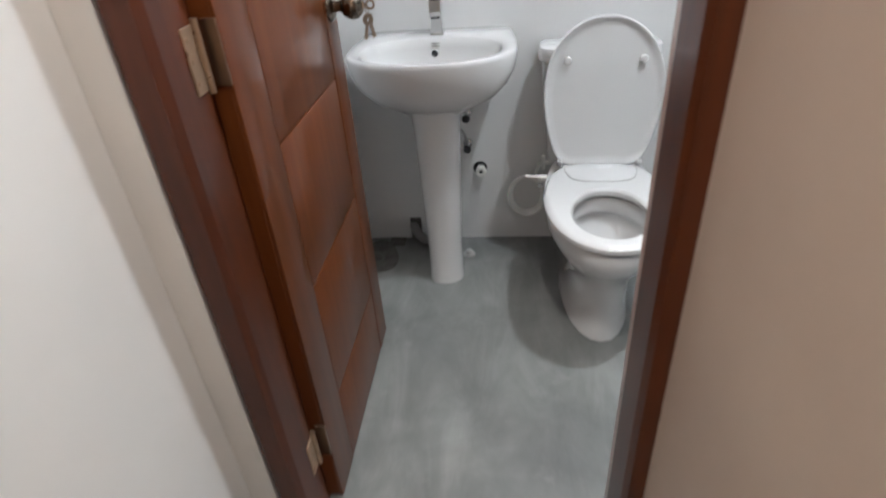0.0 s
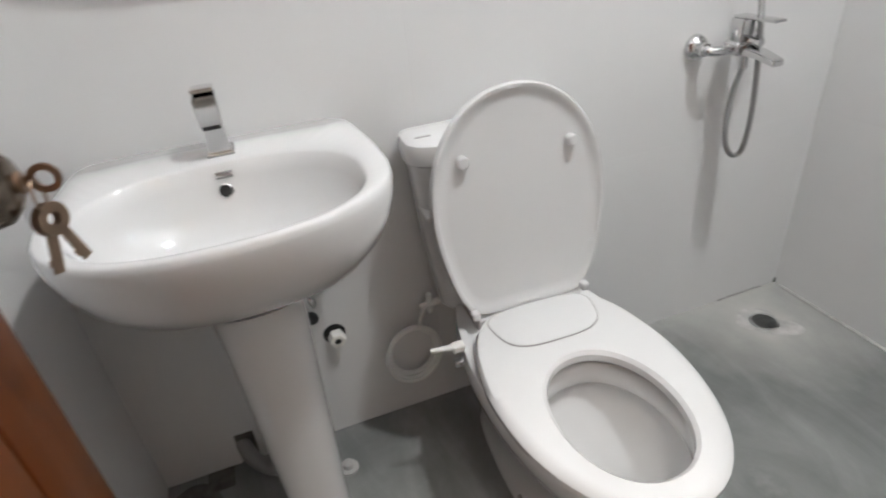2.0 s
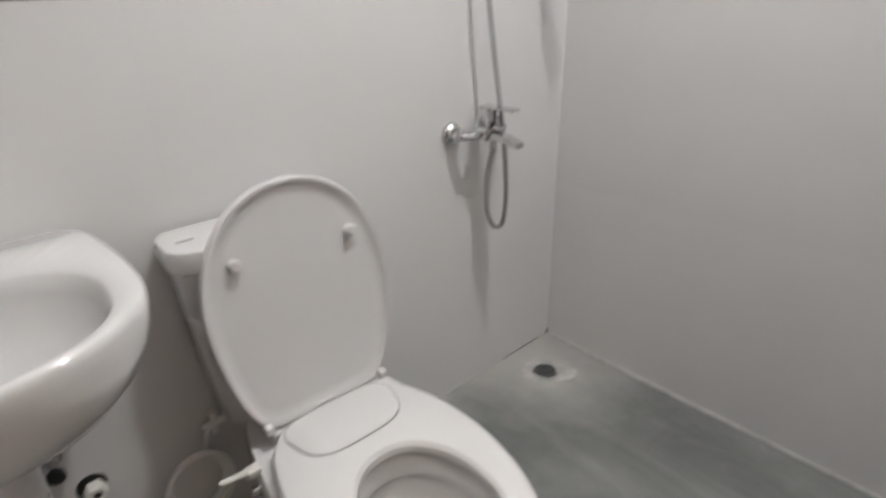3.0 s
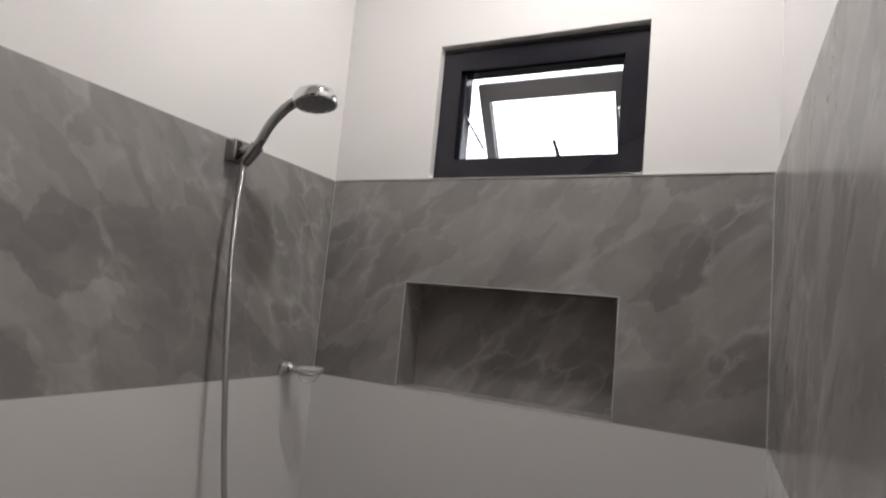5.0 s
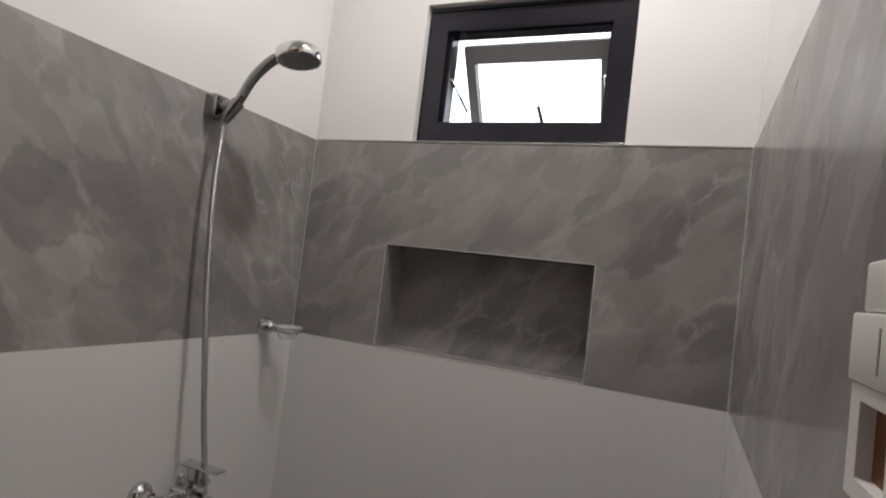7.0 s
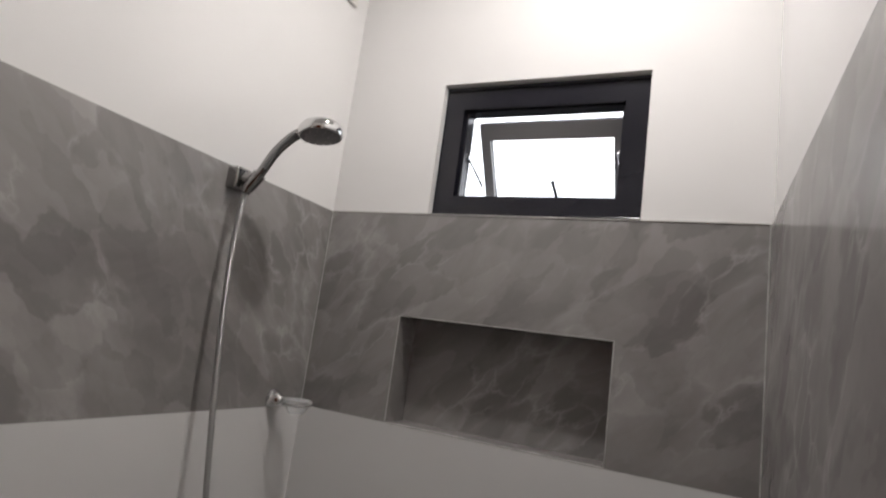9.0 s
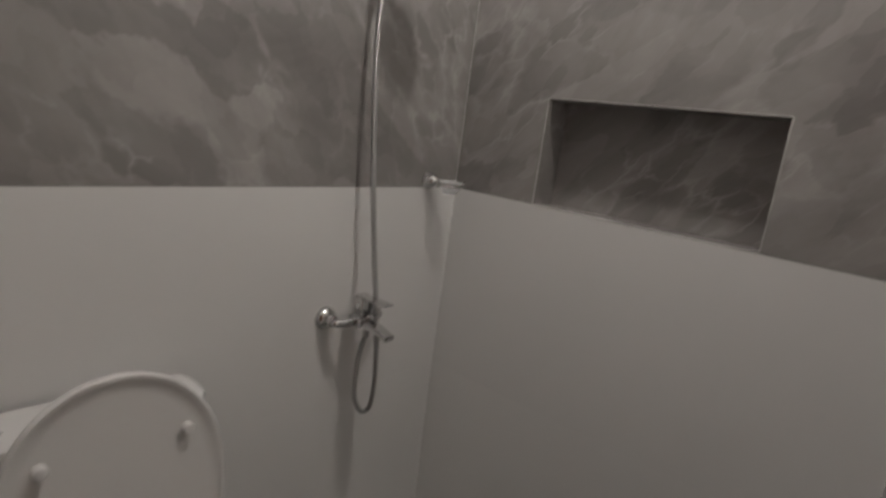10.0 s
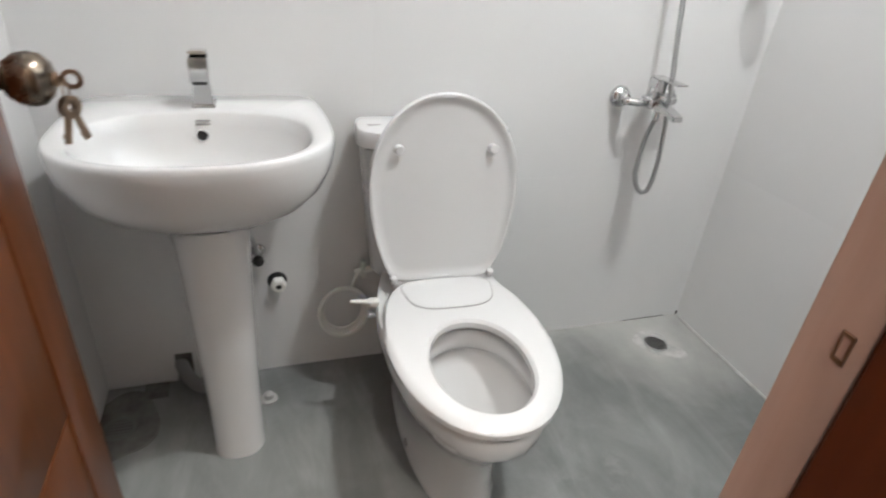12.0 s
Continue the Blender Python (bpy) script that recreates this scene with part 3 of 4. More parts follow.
b = loft([sq(FX, FY, SZ + 0.006, 0.020, 0.021), sq(FX, FY - 0.002, SZ + 0.06, 0.0165, 0.019), sq(FX, FY - 0.004, SZ + 0.094, 0.0165, 0.021)])
bmesh.ops.bevel(b, geom=b.edges[:], offset=0.002, segments=2, affect="EDGES")
part("body", b, CHROME, fau, smooth=35)
b = bmesh.new()
loft([[(FX - 0.0185, FY + 0.016, SZ + 0.070), (FX + 0.0185, FY + 0.016, SZ + 0.070), (FX + 0.0185, FY + 0.016, SZ + 0.112), (FX - 0.0185, FY + 0.016, SZ + 0.112)],
      [(FX - 0.0185, FY - 0.047, SZ + 0.058), (FX + 0.0185, FY - 0.047, SZ + 0.058), (FX + 0.0185, FY - 0.049, SZ + 0.112), (FX - 0.0185, FY - 0.049, SZ + 0.112)]], bm=b)
bmesh.ops.bevel(b, geom=b.edges[:], offset=0.0022, segments=2, affect="EDGES")
part("spout", b, CHROME, fau, smooth=35)
part("aerator", box(FX - 0.0145, FX + 0.0145, FY - 0.0482, FY - 0.040, SZ + 0.0565, SZ + 0.0635, 0.001), BLACK, fau, "dark spout mouth")
b = bmesh.new()
loft([[(FX - 0.018, FY + 0.018, SZ + 0.1125), (FX + 0.018, FY + 0.018, SZ + 0.1125), (FX + 0.018, FY + 0.018, SZ + 0.119), (FX - 0.018, FY + 0.018, SZ + 0.119)],
      [(FX - 0.018, FY - 0.048, SZ + 0.119), (FX + 0.018, FY - 0.048, SZ + 0.119), (FX + 0.018, FY - 0.048, SZ + 0.1255), (FX - 0.018, FY - 0.048, SZ + 0.1255)]], bm=b)
bmesh.ops.bevel(b, geom=b.edges[:], offset=0.0018, segments=2, affect="EDGES")
part("lever", b, CHROME, fau, smooth=35)

# ---- toilet ----
TX = -1.056


def egg(z, half, back, front, hb, n=64, p=2.15, dx=0.0):
    """Plan of seat or bowl: flat back edge of half width hb at y = back, widest at half, rounded front."""
    mid = back + (front - back) * 0.42
    out = []
    for k in range(n):
        t = 2 * math.pi * k / n
        c2, s2 = math.cos(t), math.sin(t)
        if s2 < 0:
            r = (abs(c2 / half) ** p + abs(s2 / (mid - front)) ** p) ** (-1 / p)
            x, y = r * c2, r * s2
        else:
            q = 4.2
            r = (abs(c2 / half) ** q + abs(s2 / (back - mid)) ** q) ** (-1 / q)
            x, y = r * c2, r * s2
            x *= 1 - (1 - hb / half) * (y / (back - mid)) ** 1.3
        out.append((TX + x + dx, mid + y, z))
    return out


toilet = thing("toilet", (TX, -0.2, 0), "white porcelain toilet with its lid raised, beside the pedestal sink", "toilet")
body = [egg(0.0, 0.118, -0.06, -0.640, 0.105), egg(0.015, 0.118, -0.06, -0.640, 0.105), egg(0.03, 0.113, -0.06, -0.632, 0.10), egg(0.11, 0.112, -0.055, -0.630, 0.10),
        egg(0.19, 0.120, -0.05, -0.642, 0.11), egg(0.255, 0.142, -0.045, -0.676, 0.12), egg(0.305, 0.174, -0.04, -0.720, 0.13), egg(0.345, 0.184, -0.04, -0.752, 0.135),
        egg(0.385, 0.187, -0.04, -0.760, 0.136), egg(0.40, 0.182, -0.045, -0.754, 0.132)]
OY = -0.565


def hole(z, a, b2, cy=OY):
    return oval(TX, cy, a, b2, z, 2.1, 64)


bowl = [hole(0.40, 0.128, 0.165), hole(0.394, 0.121, 0.157), hole(0.37, 0.117, 0.152), hole(0.352, 0.116, 0.150), hole(0.347, 0.119, 0.153), hole(0.346, 0.132, 0.166),
        hole(0.335, 0.138, 0.170), hole(0.30, 0.126, 0.146), hole(0.25, 0.095, 0.100, OY + 0.006), hole(0.20, 0.066, 0.066, OY + 0.012),
        hole(0.165, 0.046, 0.048, OY + 0.014), hole(0.13, 0.036, 0.040, OY + 0.014), hole(0.10, 0.026, 0.030, OY + 0.014)]
part("bowl", loft(body + bowl), PORCELAIN, toilet, smooth=60)
b = loft([hole(0.172, 0.050, 0.052, OY + 0.014), hole(0.1725, 0.050, 0.052, OY + 0.014)])
WATER, nt, bb = material("bowl_water", (0.9, 0.93, 0.93), 0.02)
bb.inputs["Transmission Weight"].default_value = 0.8
part("water", b, WATER, toilet, "still water in the bowl", 40)
# grey plate whose colour stands in for shade between seat and rim
part("seat_gap_shade", loft([egg(0.401, 0.176, -0.235, -0.742, 0.142), egg(0.412, 0.178, -0.234, -0.744, 0.144), hole(0.412, 0.118, 0.155), hole(0.401, 0.118, 0.155),
                          egg(0.401, 0.176, -0.235, -0.742, 0.142)], False, False), LINE, toilet, "grey plate painted as the shaded gap under the seat", 40)
seat_r = [egg(0.411, 0.186, -0.232, -0.758, 0.148), egg(0.416, 0.190, -0.230, -0.763, 0.150), egg(0.428, 0.190, -0.230, -0.763, 0.150), egg(0.436, 0.183, -0.234, -0.755, 0.146), egg(0.438, 0.17, -0.24, -0.742, 0.14),
          hole(0.437, 0.114, 0.152), hole(0.430, 0.107, 0.145), hole(0.416, 0.106, 0.144), hole(0.411, 0.110, 0.148), egg(0.411, 0.186, -0.232, -0.758, 0.148)]
part("seat", loft(seat_r, False, False), SEAT, toilet, smooth=40)


def cover_plan(z, g, p=3.4):
    out = []
    for k in range(48):
        t = 2 * math.pi * k / 48
        c2, s2 = math.cos(t), math.sin(t)
        r = (abs(c2) ** p + abs(s2) ** p) ** (-1 / p)
        y = r * s2
        out.append((TX + r * c2 * (0.112 + 0.014 * y + g), -0.304 + y * (0.064 + g), z))
    return out


part("seat_joint", loft([cover_plan(0.4375, 0.0022), cover_plan(0.4388, 0.0022)]), LINE, toilet, "thin grey joint round the hinge cover")
part("hinge_cover", loft([cover_plan(0.4375, 0), cover_plan(0.4396, 0), cover_plan(0.4404, -0.002)]), SEAT, toilet, smooth=40)
for s in (-1, 1):
    part("hinge_post", box(TX + s * 0.130 - 0.009, TX + s * 0.130 + 0.009, -0.246, -0.226, 0.434, 0.453, 0.005, 3), SEAT, toilet, smooth=40)

# raised block added to stop lamp light passing between lid and cistern
part("deck", box(TX - 0.125, TX + 0.125, -0.238, -0.120, 0.385, 0.428, 0.008, 3), PORCELAIN, toilet, "", 40)

# raised lid: an egg-shaped shell leaning back a little
LZ, LH, LEAN = 0.431, 0.475, math.atan2(0.062, 0.46)


def lid_ring(g, depth):
    out = []
    for k in range(72):
        t = 2 * math.pi * k / 72
        c2, s2 = math.cos(t), math.sin(t)
        mid, half = 0.235, 0.191 - g
        if s2 >= 0:
            p, hh = 2.12, LH - mid - g
        else:
            p, hh = 9.0, mid - g
        r = (abs(c2 / half) ** p + abs(s2 / hh) ** p) ** (-1 / p)
        x, h = r * c2, mid + r * s2
        if s2 < 0:
            x *= 1 - 0.27 * ((mid - h) / mid) ** 1.7
        h = max(h, g * 0.5)
        out.append((TX + x, -0.232 + h * math.sin(LEAN) + depth * math.cos(LEAN), LZ + h * math.cos(LEAN) - depth * math.sin(LEAN)))
    return out


lid_r = [lid_ring(0.0, 0.004), lid_ring(0.0, 0.016), lid_ring(0.006, 0.021), lid_ring(0.03, 0.024), lid_ring(0.10, 0.026)]
lid_in = [lid_ring(0.10, 0.008), lid_ring(0.035, 0.008), lid_ring(0.016, 0.006), lid_ring(0.010, 0.0), lid_ring(0.003, 0.0)]
lid = part("lid", loft(lid_in + lid_r), SEAT, toilet, "raised white lid", 45)
for s in (-1, 1):
    hgt = (0.772 - LZ) / math.cos(LEAN)
    c0 = Vector((TX + s * 0.117, -0.232 + hgt * math.sin(LEAN), 0.772))
    part("bumper", lathe([(0.012, -0.010), (0.012, 0.006), (0.0095, 0.0095), (0.001, 0.0105)], Matrix.Translation(c0) @ pose(0, 0, 0, 90 - math.degrees(LEAN)), 20), SEAT, lid, "", 40)


# cistern: D-shaped plan tapering down, with a lid
def dring(z, half, front, back=-0.012, p=3.0):
    mid = (front + back) / 2
    out = []
    for k in range(56):
        t = 2 * math.pi * k / 56
        c2, s2 = math.cos(t), math.sin(t)
        q = p if s2 < 0 else 14.0
        r = (abs(c2 / half) ** q + abs(s2 / (mid - front)) ** q) ** (-1 / q)
        out.append((TX - 0.008 + r * c2, mid + r * s2, z))
    return out


part("cistern", loft([dring(0.385, 0.150, -0.138), dring(0.395, 0.158, -0.143), dring(0.55, 0.172, -0.145), dring(0.70, 0.184, -0.147), dring(0.752, 0.188, -0.148)]), PORCELAIN, toilet, smooth=40)
part("cistern_lid", loft([dring(0.750, 0.190, -0.147), dring(0.756, 0.197, -0.153), dring(0.785, 0.198, -0.154), dring(0.796, 0.194, -0.151), dring(0.800, 0.184, -0.143)]), PORCELAIN, toilet, smooth=40)
part("flush_button", lathe([(0.026, 0.799), (0.026, 0.803), (0.021, 0.805), (0.001, 0.8055)], pose(TX - 0.008, -0.075, 0), 28), CHROME, toilet, "", 40)
part("maker_mark", box(TX - 0.178, TX - 0.146, -0.085, -0.078, 0.7985, 0.8008), LINE, toilet, "small grey printed bar")
part("cistern_ledge", box(TX - 0.190, TX - 0.13, -0.150, -0.08, 0.640, 0.652, 0.004), PORCELAIN, toilet, "small moulded ledge on the cistern", 40)
# bidet side valve
part("valve_body", box(TX - 0.198, TX - 0.172, -0.282, -0.258, 0.394, 0.412, 0.004), PLASTIC, toilet, "white plastic bidet valve")
part("valve_lever", box(TX - 0.205, TX - 0.186, -0.312, -0.296, 0.386, 0.400, 0.003), CHROME, toilet)
part("inlet_nut", tube(spline([(TX - 0.19, -0.27, 0.405), (TX - 0.204, -0.268, 0.405), (TX - 0.212, -0.266, 0.405), (TX - 0.243, -0.262, 0.405)], 4), (0.0085, 0.0055)), PLASTIC, toilet, "", 40)
part("bolt_cap", lathe([(0.012, 0), (0.011, 0.006), (0.001, 0.009)], pose(TX - 0.116, -0.42, 0.055, 0, -90), 16), LINE, toilet, "grey bolt cap", 40)

toilet.location.y -= 0.008
toilet.rotation_euler.z = radians(-2.0)

# hoses beside the toilet
coil_pts = []
for k in range(0, 41):
    a = radians(60 + k * 27)
    rr0 = 0.078 - 0.0004 * k
    coil_pts.append((-1.286 + rr0 * math.cos(a) * 0.95, -0.05 + 0.0007 * k, 0.215 + rr0 * math.sin(a) * 1.15))
coil_pts += [(-1.248, -0.022, 0.32), (-1.221, -0.02, 0.36)]
hose = thing("bidet_hose", (-1.30, -0.03, 0.13), "coiled milky plastic bidet hose hanging on the wall beside the toilet", "hose")
part("coil", tube(spline(coil_pts, 3), 0.0060, 8), TUBE, hose, smooth=60)
part("tee", join(tube([(-1.248, -0.014, 0.335), (-1.201, -0.03, 0.352)], 0.0085), tube([(-1.226, -0.022, 0.32), (-1.226, -0.022, 0.375)], 0.0075)), TUBE, hose, "white plastic tee joint", 40)
# white plugged waste outlet in the wall, and two dark angle valves behind the pedestal
pl = thing("wall_outlet_plug", (-1.466, -0.01, 0.315), "white plastic plug in a dark hole of the wall", "pipe plug")
part("hole_ring", lathe([(0.0275, 0), (0.0275, 0.002)], pose(-1.469, 0.0, 0.322, 90), 24), BLACK, pl, "ragged dark hole")
part("plug", lathe([(0.021, 0.0), (0.021, 0.024), (0.018, 0.028), (0.009, 0.028), (0.0085, 0.012)], pose(-1.466, 0, 0.315, 90), 6), PLASTIC, pl, "", 20)
part("bore", lathe([(0.0088, 0.012), (0.0088, 0.0265)], pose(-1.466, 0, 0.315, 90), 16), BLACK, pl)
for z in (0.545, 0.425):
    v = thing("angle_valve", (-1.513, -0.02, z), "dark chrome angle valve on the wall behind the pedestal", "valve", "angle valves")
    part("flange", lathe([(0.02, 0), (0.018, 0.004), (0.012, 0.006)], pose(-1.513, 0, z, 90), 20), CHROME, v, "", 40)
    part("stem", tube([(-1.513, -0.002, z), (-1.513, -0.05, z)], 0.009), CHROME, v, "", 40)
    part("handle", lathe([(0.013, 0), (0.015, 0.004), (0.015, 0.014), (0.011, 0.016)], pose(-1.513, -0.05, z, 90), 12), RUBBER, v, "dark handle", 30)
    part("riser", tube(spline([(-1.513, -0.035, z), (-1.521, -0.04, z + 0.05), (-1.545, -0.06, z + 0.11), (-1.6, -0.1, 0.73)], 6), 0.0055), STEEL, v, "braided steel riser hose", 60)
wp = thing("waste_pipe", (-1.70, -0.05, 0.0), "grey plastic waste pipe behind the pedestal", "pipe")
part("pipe", tube(spline([(-1.765, 0.03, 0.06), (-1.74, -0.04, 0.055), (-1.70, -0.09, 0.05), (-1.66, -0.13, 0.09), (-1.64, -0.17, 0.22)], 8), 0.019), PVC, wp, smooth=60)
cap = thing("pipe_stub", (-1.518, -0.135, 0), "small grey plastic pipe stub on the floor", "pipe stub")
part("stub", lathe([(0.024, 0), (0.024, 0.006), (0.015, 0.010), (0.013, 0.022), (0.001, 0.026)], pose(-1.518, -0.135, 0), 20), STUB, cap, smooth=40)


# floor drains
def floor_drain(x, y, label, mat):
    d = thing("floor_drain", (x, y, 0), label, "floor drain", "floor drains")
    part("rim", lathe([(0.043, 0), (0.043, 0.003), (0.039, 0.0045), (0.033, 0.003), (0.033, 0)], pose(x, y, 0), 36), mat, d, "", 40)
    part("well", lathe([(0.0335, 0.0005), (0.0335, 0.0012)], pose(x, y, 0), 36), PVC, d, "dark well")
    for k in range(-2, 3):
        hw = math.sqrt(0.0335 ** 2 - (k * 0.011) ** 2)
        part("bar", box(x - hw, x + hw, y + k * 0.011 - 0.0022, y + k * 0.011 + 0.0022, 0.0012, 0.0032), mat, d)
    return d


floor_drain(-0.195, -0.148, "round steel floor drain set in pale cement", STEEL)
floor_drain(-1.905, -0.165, "round steel floor drain in dark raw cement", DARK_STEEL)


def blob(cx, cy, a, b2, z0, z1, wob, seed):
    rnd = random.Random(seed)
    ph = [rnd.uniform(0, 6.28) for _ in range(4)]
    def ring(z, g):
        out = []
        for k in range(60):
            t = 2 * math.pi * k / 60
            s = 1 + wob * sum(math.sin((j + 2) * t + ph[j]) / (j + 1.2) for j in range(4))
            x, y = cx + (a * s - g) * math.cos(t), cy + (b2 * s - g) * math.sin(t)
            out.append((min(max(x, X0 + 0.001), -0.001), min(y, -0.001), z))
        return out
    return loft([ring(z0, 0), ring(z1, 0.004)])


structure("raw_patch_1", blob(-1.90, -0.15, 0.085, 0.135, 0.0, 0.0028, 0.12, 3), RAW, "dark raw cement patch round the corner drain", "floor patch")
structure("raw_patch_2", box(-1.86, -1.795, -0.065, -0.002, 0.0, 0.004, 0.001), RAW, "dark raw cement patch by the wall", "floor patch")
structure("grout_smear_1", blob(-0.195, -0.150, 0.078, 0.066, 0.0, 0.0012, 0.32, 5), SMEAR, "pale cement smear round the shower drain", "floor patch")

structure("grout_smear_2", blob(-0.72, -0.060, 0.13, 0.055, 0.0, 0.0018, 0.25, 8), SMEAR, "pale cement smear beside the toilet", "floor patch")
structure("grout_bead", box(-0.011, -0.0005, Y0 + 0.01, -0.03, 0.0, 0.005, 0.002), SMEAR, "pale grout bead along the foot of the window wall", "trim")
structure("floor_gap", box(-0.24, -0.06, -0.0022, -0.0004, 0.0, 0.003, 0.0005), RAW, "dark open joint between floor and wall tiles", "trim")
structure("corner_gap", box(-0.006, -0.0005, -0.007, -0.0005, 0.0, 0.018, 0.002), RAW, "dark unfilled gap in the tiled corner", "trim")

# ---- shower mixer on the wall ----
MX, MZ = -0.400, 0.846
mxr = thing("shower_mixer", (MX, 0, MZ), "chrome wall-mounted bath and shower mixer with lever", "shower mixer")
for s in (-1, 1):
    part("flange", lathe([(0.032, 0), (0.032, 0.004), (0.028, 0.014), (0.018, 0.022), (0.013, 0.024)], pose(MX + s * 0.078, 0, MZ, 90), 32), CHROME, mxr, "", 40)
    part("nut", lathe([(0.0165, 0.020), (0.0165, 0.038), (0.013, 0.040)], pose(MX + s * 0.078, 0, MZ, 90), 8), CHROME, mxr, "", 20)
    part("arm", tube(spline([(MX + s * 0.078, -0.03, MZ), (MX + s * 0.076, -0.046, MZ - 0.002), (MX + s * 0.05, -0.056, MZ - 0.004), (MX + s * 0.02, -0.058, MZ)], 6), 0.0115), CHROME, mxr, "", 50)
part("body", box(MX - 0.030, MX + 0.030, -0.085, -0.035, MZ - 0.016, MZ + 0.016, 0.007, 3), CHROME, mxr, "", 40)
part("cartridge", box(MX - 0.019, MX + 0.019, -0.080, -0.040, MZ + 0.010, MZ + 0.066, 0.004, 3), CHROME, mxr, "", 40)
b = box(MX - 0.017, MX + 0.017, -0.160, -0.045, MZ + 0.066, MZ + 0.072, 0.002)
part("lever", b, CHROME, mxr, "", 40)
part("diverter", tube([(MX + 0.005, -0.084, MZ + 0.016), (MX + 0.005, -0.112, MZ + 0.016)], (0.011, 0.009)), CHROME, mxr, "", 40)
b = loft([[(MX + x, -0.075, MZ - 0.014 + z) for x, z in ((-0.02, 0), (0.02, 0), (0.02, 0.022), (-0.02, 0.022))],
          [(MX + x, -0.13, MZ - 0.014 + z) for x, z in ((-0.019, -0.002), (0.019, -0.002), (0.019, 0.016), (-0.019, 0.016))],
          [(MX + x, -0.178, MZ - 0.022 + z) for x, z in ((-0.016, -0.004), (0.016, -0.004), (0.016, 0.012), (-0.016, 0.012))]])
bmesh.ops.bevel(b, geom=b.edges[:], offset=0.004, segments=2, affect="EDGES")
part("spout", b, CHROME, mxr, "", 40)
part("hose_outlet", tube([(MX + 0.012, -0.068, MZ - 0.012), (MX + 0.012, -0.07, MZ - 0.05)], 0.0095), CHROME, mxr, "", 40)

# hose: from the outlet down into a loop, then up in front of the mixer to the holder
HX, HZ = -0.420, 1.767
hs = thing("shower_hose", (MX, -0.07, 0.58), "chrome flexible shower hose looping below the mixer", "shower hose")
part("hose", tube(spline([(MX + 0.012, -0.07, MZ - 0.045), (MX - 0.005, -0.068, 0.73), (MX - 0.010, -0.072, 0.63), (MX + 0.012, -0.080, 0.578), (MX + 0.036, -0.090, 0.585),
                          (MX + 0.040, -0.096, 0.66), (MX + 0.032, -0.098, 0.76), (MX + 0.022, -0.092, 0.88), (MX + 0.004, -0.076, 1.06),
                          (MX - 0.017, -0.061, 1.31), (MX - 0.029, -0.050, 1.55), (HX - 0.008, -0.050, HZ - 0.03)], 8), 0.0068), STEEL, hs, smooth=60)

# holder and handset
hd = thing("shower_holder", (HX, 0, HZ), "smoky chrome shower handset holder on the wall at the tile edge", "shower holder")
part("wall_block", box(HX - 0.025, HX + 0.025, -0.032, 0.006, HZ - 0.026, HZ + 0.030, 0.006, 3), SATIN, hd, "", 40)
part("arm", tube([(HX + 0.002, -0.03, HZ + 0.004), (HX + 0.004, -0.066, HZ - 0.002)], (0.017, 0.015)), SATIN, hd, "", 40)
part("cradle", tube([(HX - 0.006, -0.054, HZ - 0.026), (HX + 0.004, -0.076, HZ + 0.016)], (0.014, 0.017)), SATIN, hd, "", 40)
hdst = thing("shower_handset", (HX, -0.08, HZ), "chrome shower handset with a grey round spray face", "shower head")
hp = spline([(HX - 0.008, -0.052, HZ - 0.035), (HX + 0.003, -0.080, HZ + 0.02), (HX + 0.012, -0.108, HZ + 0.078), (HX + 0.024, -0.146, HZ + 0.122), (HX + 0.034, -0.183, HZ + 0.138)], 8)
part("handle", tube(hp, (0.011, 0.0135), 16), SATIN, hdst, "", 60)
part("grip_inlay", tube([p + Vector((-0.006, -0.008, 0.002)) for p in hp[9:25]], 0.0062, 8), SPRAY, hdst, "dark grip inlay on the handle", 60)
fm = look((HX + 0.042, -0.207, HZ + 0.136), (HX + 0.040, -0.228, HZ + 0.006))
part("head", lathe([(0.0005, 0.024), (0.028, 0.023), (0.046, 0.018), (0.0535, 0.008), (0.0545, -0.007), (0.052, -0.012), (0.048, -0.013)], fm, 40), CHROME, hdst, "", 40)
part("spray_face", lathe([(0.048, -0.0122), (0.048, -0.0132), (0.02, -0.0145), (0.001, -0.0150)], fm, 36), SPRAY, hdst, "grey spray face", 40)
for k in range(18):
    a = 2 * math.pi * k / 12 if k < 12 else 2 * math.pi * (k - 12) / 6
    rad = 0.037 if k < 12 else 0.019
    part("nozzle", lathe([(0.0022, -0.013), (0.0018, -0.0168)], fm @ pose(rad * math.cos(a), rad * math.sin(a), 0), 8), LINE, hdst)
part("selector", box(-0.006, 0.006, 0.048, 0.062, -0.012, -0.004, 0.002), CHROME, hdst).matrix_world = fm @ pose(0, 0, 0, 0, 0, 90)

# soap dish: bell-shaped chrome bracket, clear cup in a ring
DSX, DSY, DSZ = -0.132, -0.082, 1.222
sd = thing("soap_dish", (DSX, 0, DSZ), "clear soap dish on a chrome wall bracket", "soap dish")
part("flange", lathe([(0.027, 0), (0.027, 0.005), (0.023, 0.012), (0.021, 0.020), (0.016, 0.030), (0.009, 0.036)], pose(DSX, 0, DSZ, 90), 28), CHROME, sd, "", 40)
part("arm", tube([(DSX, -0.030, DSZ), (DSX + 0.004, -0.052, DSZ - 0.002)], 0.007), CHROME, sd, "", 40)
ringp = [(DSX + 0.008 + 0.034 * math.cos(a), DSY + 0.034 * math.sin(a), DSZ - 0.004) for a in np.linspace(0, 2 * math.pi, 33)]
part("ring", tube(ringp, 0.0040, 8), CHROME, sd, "", 60)
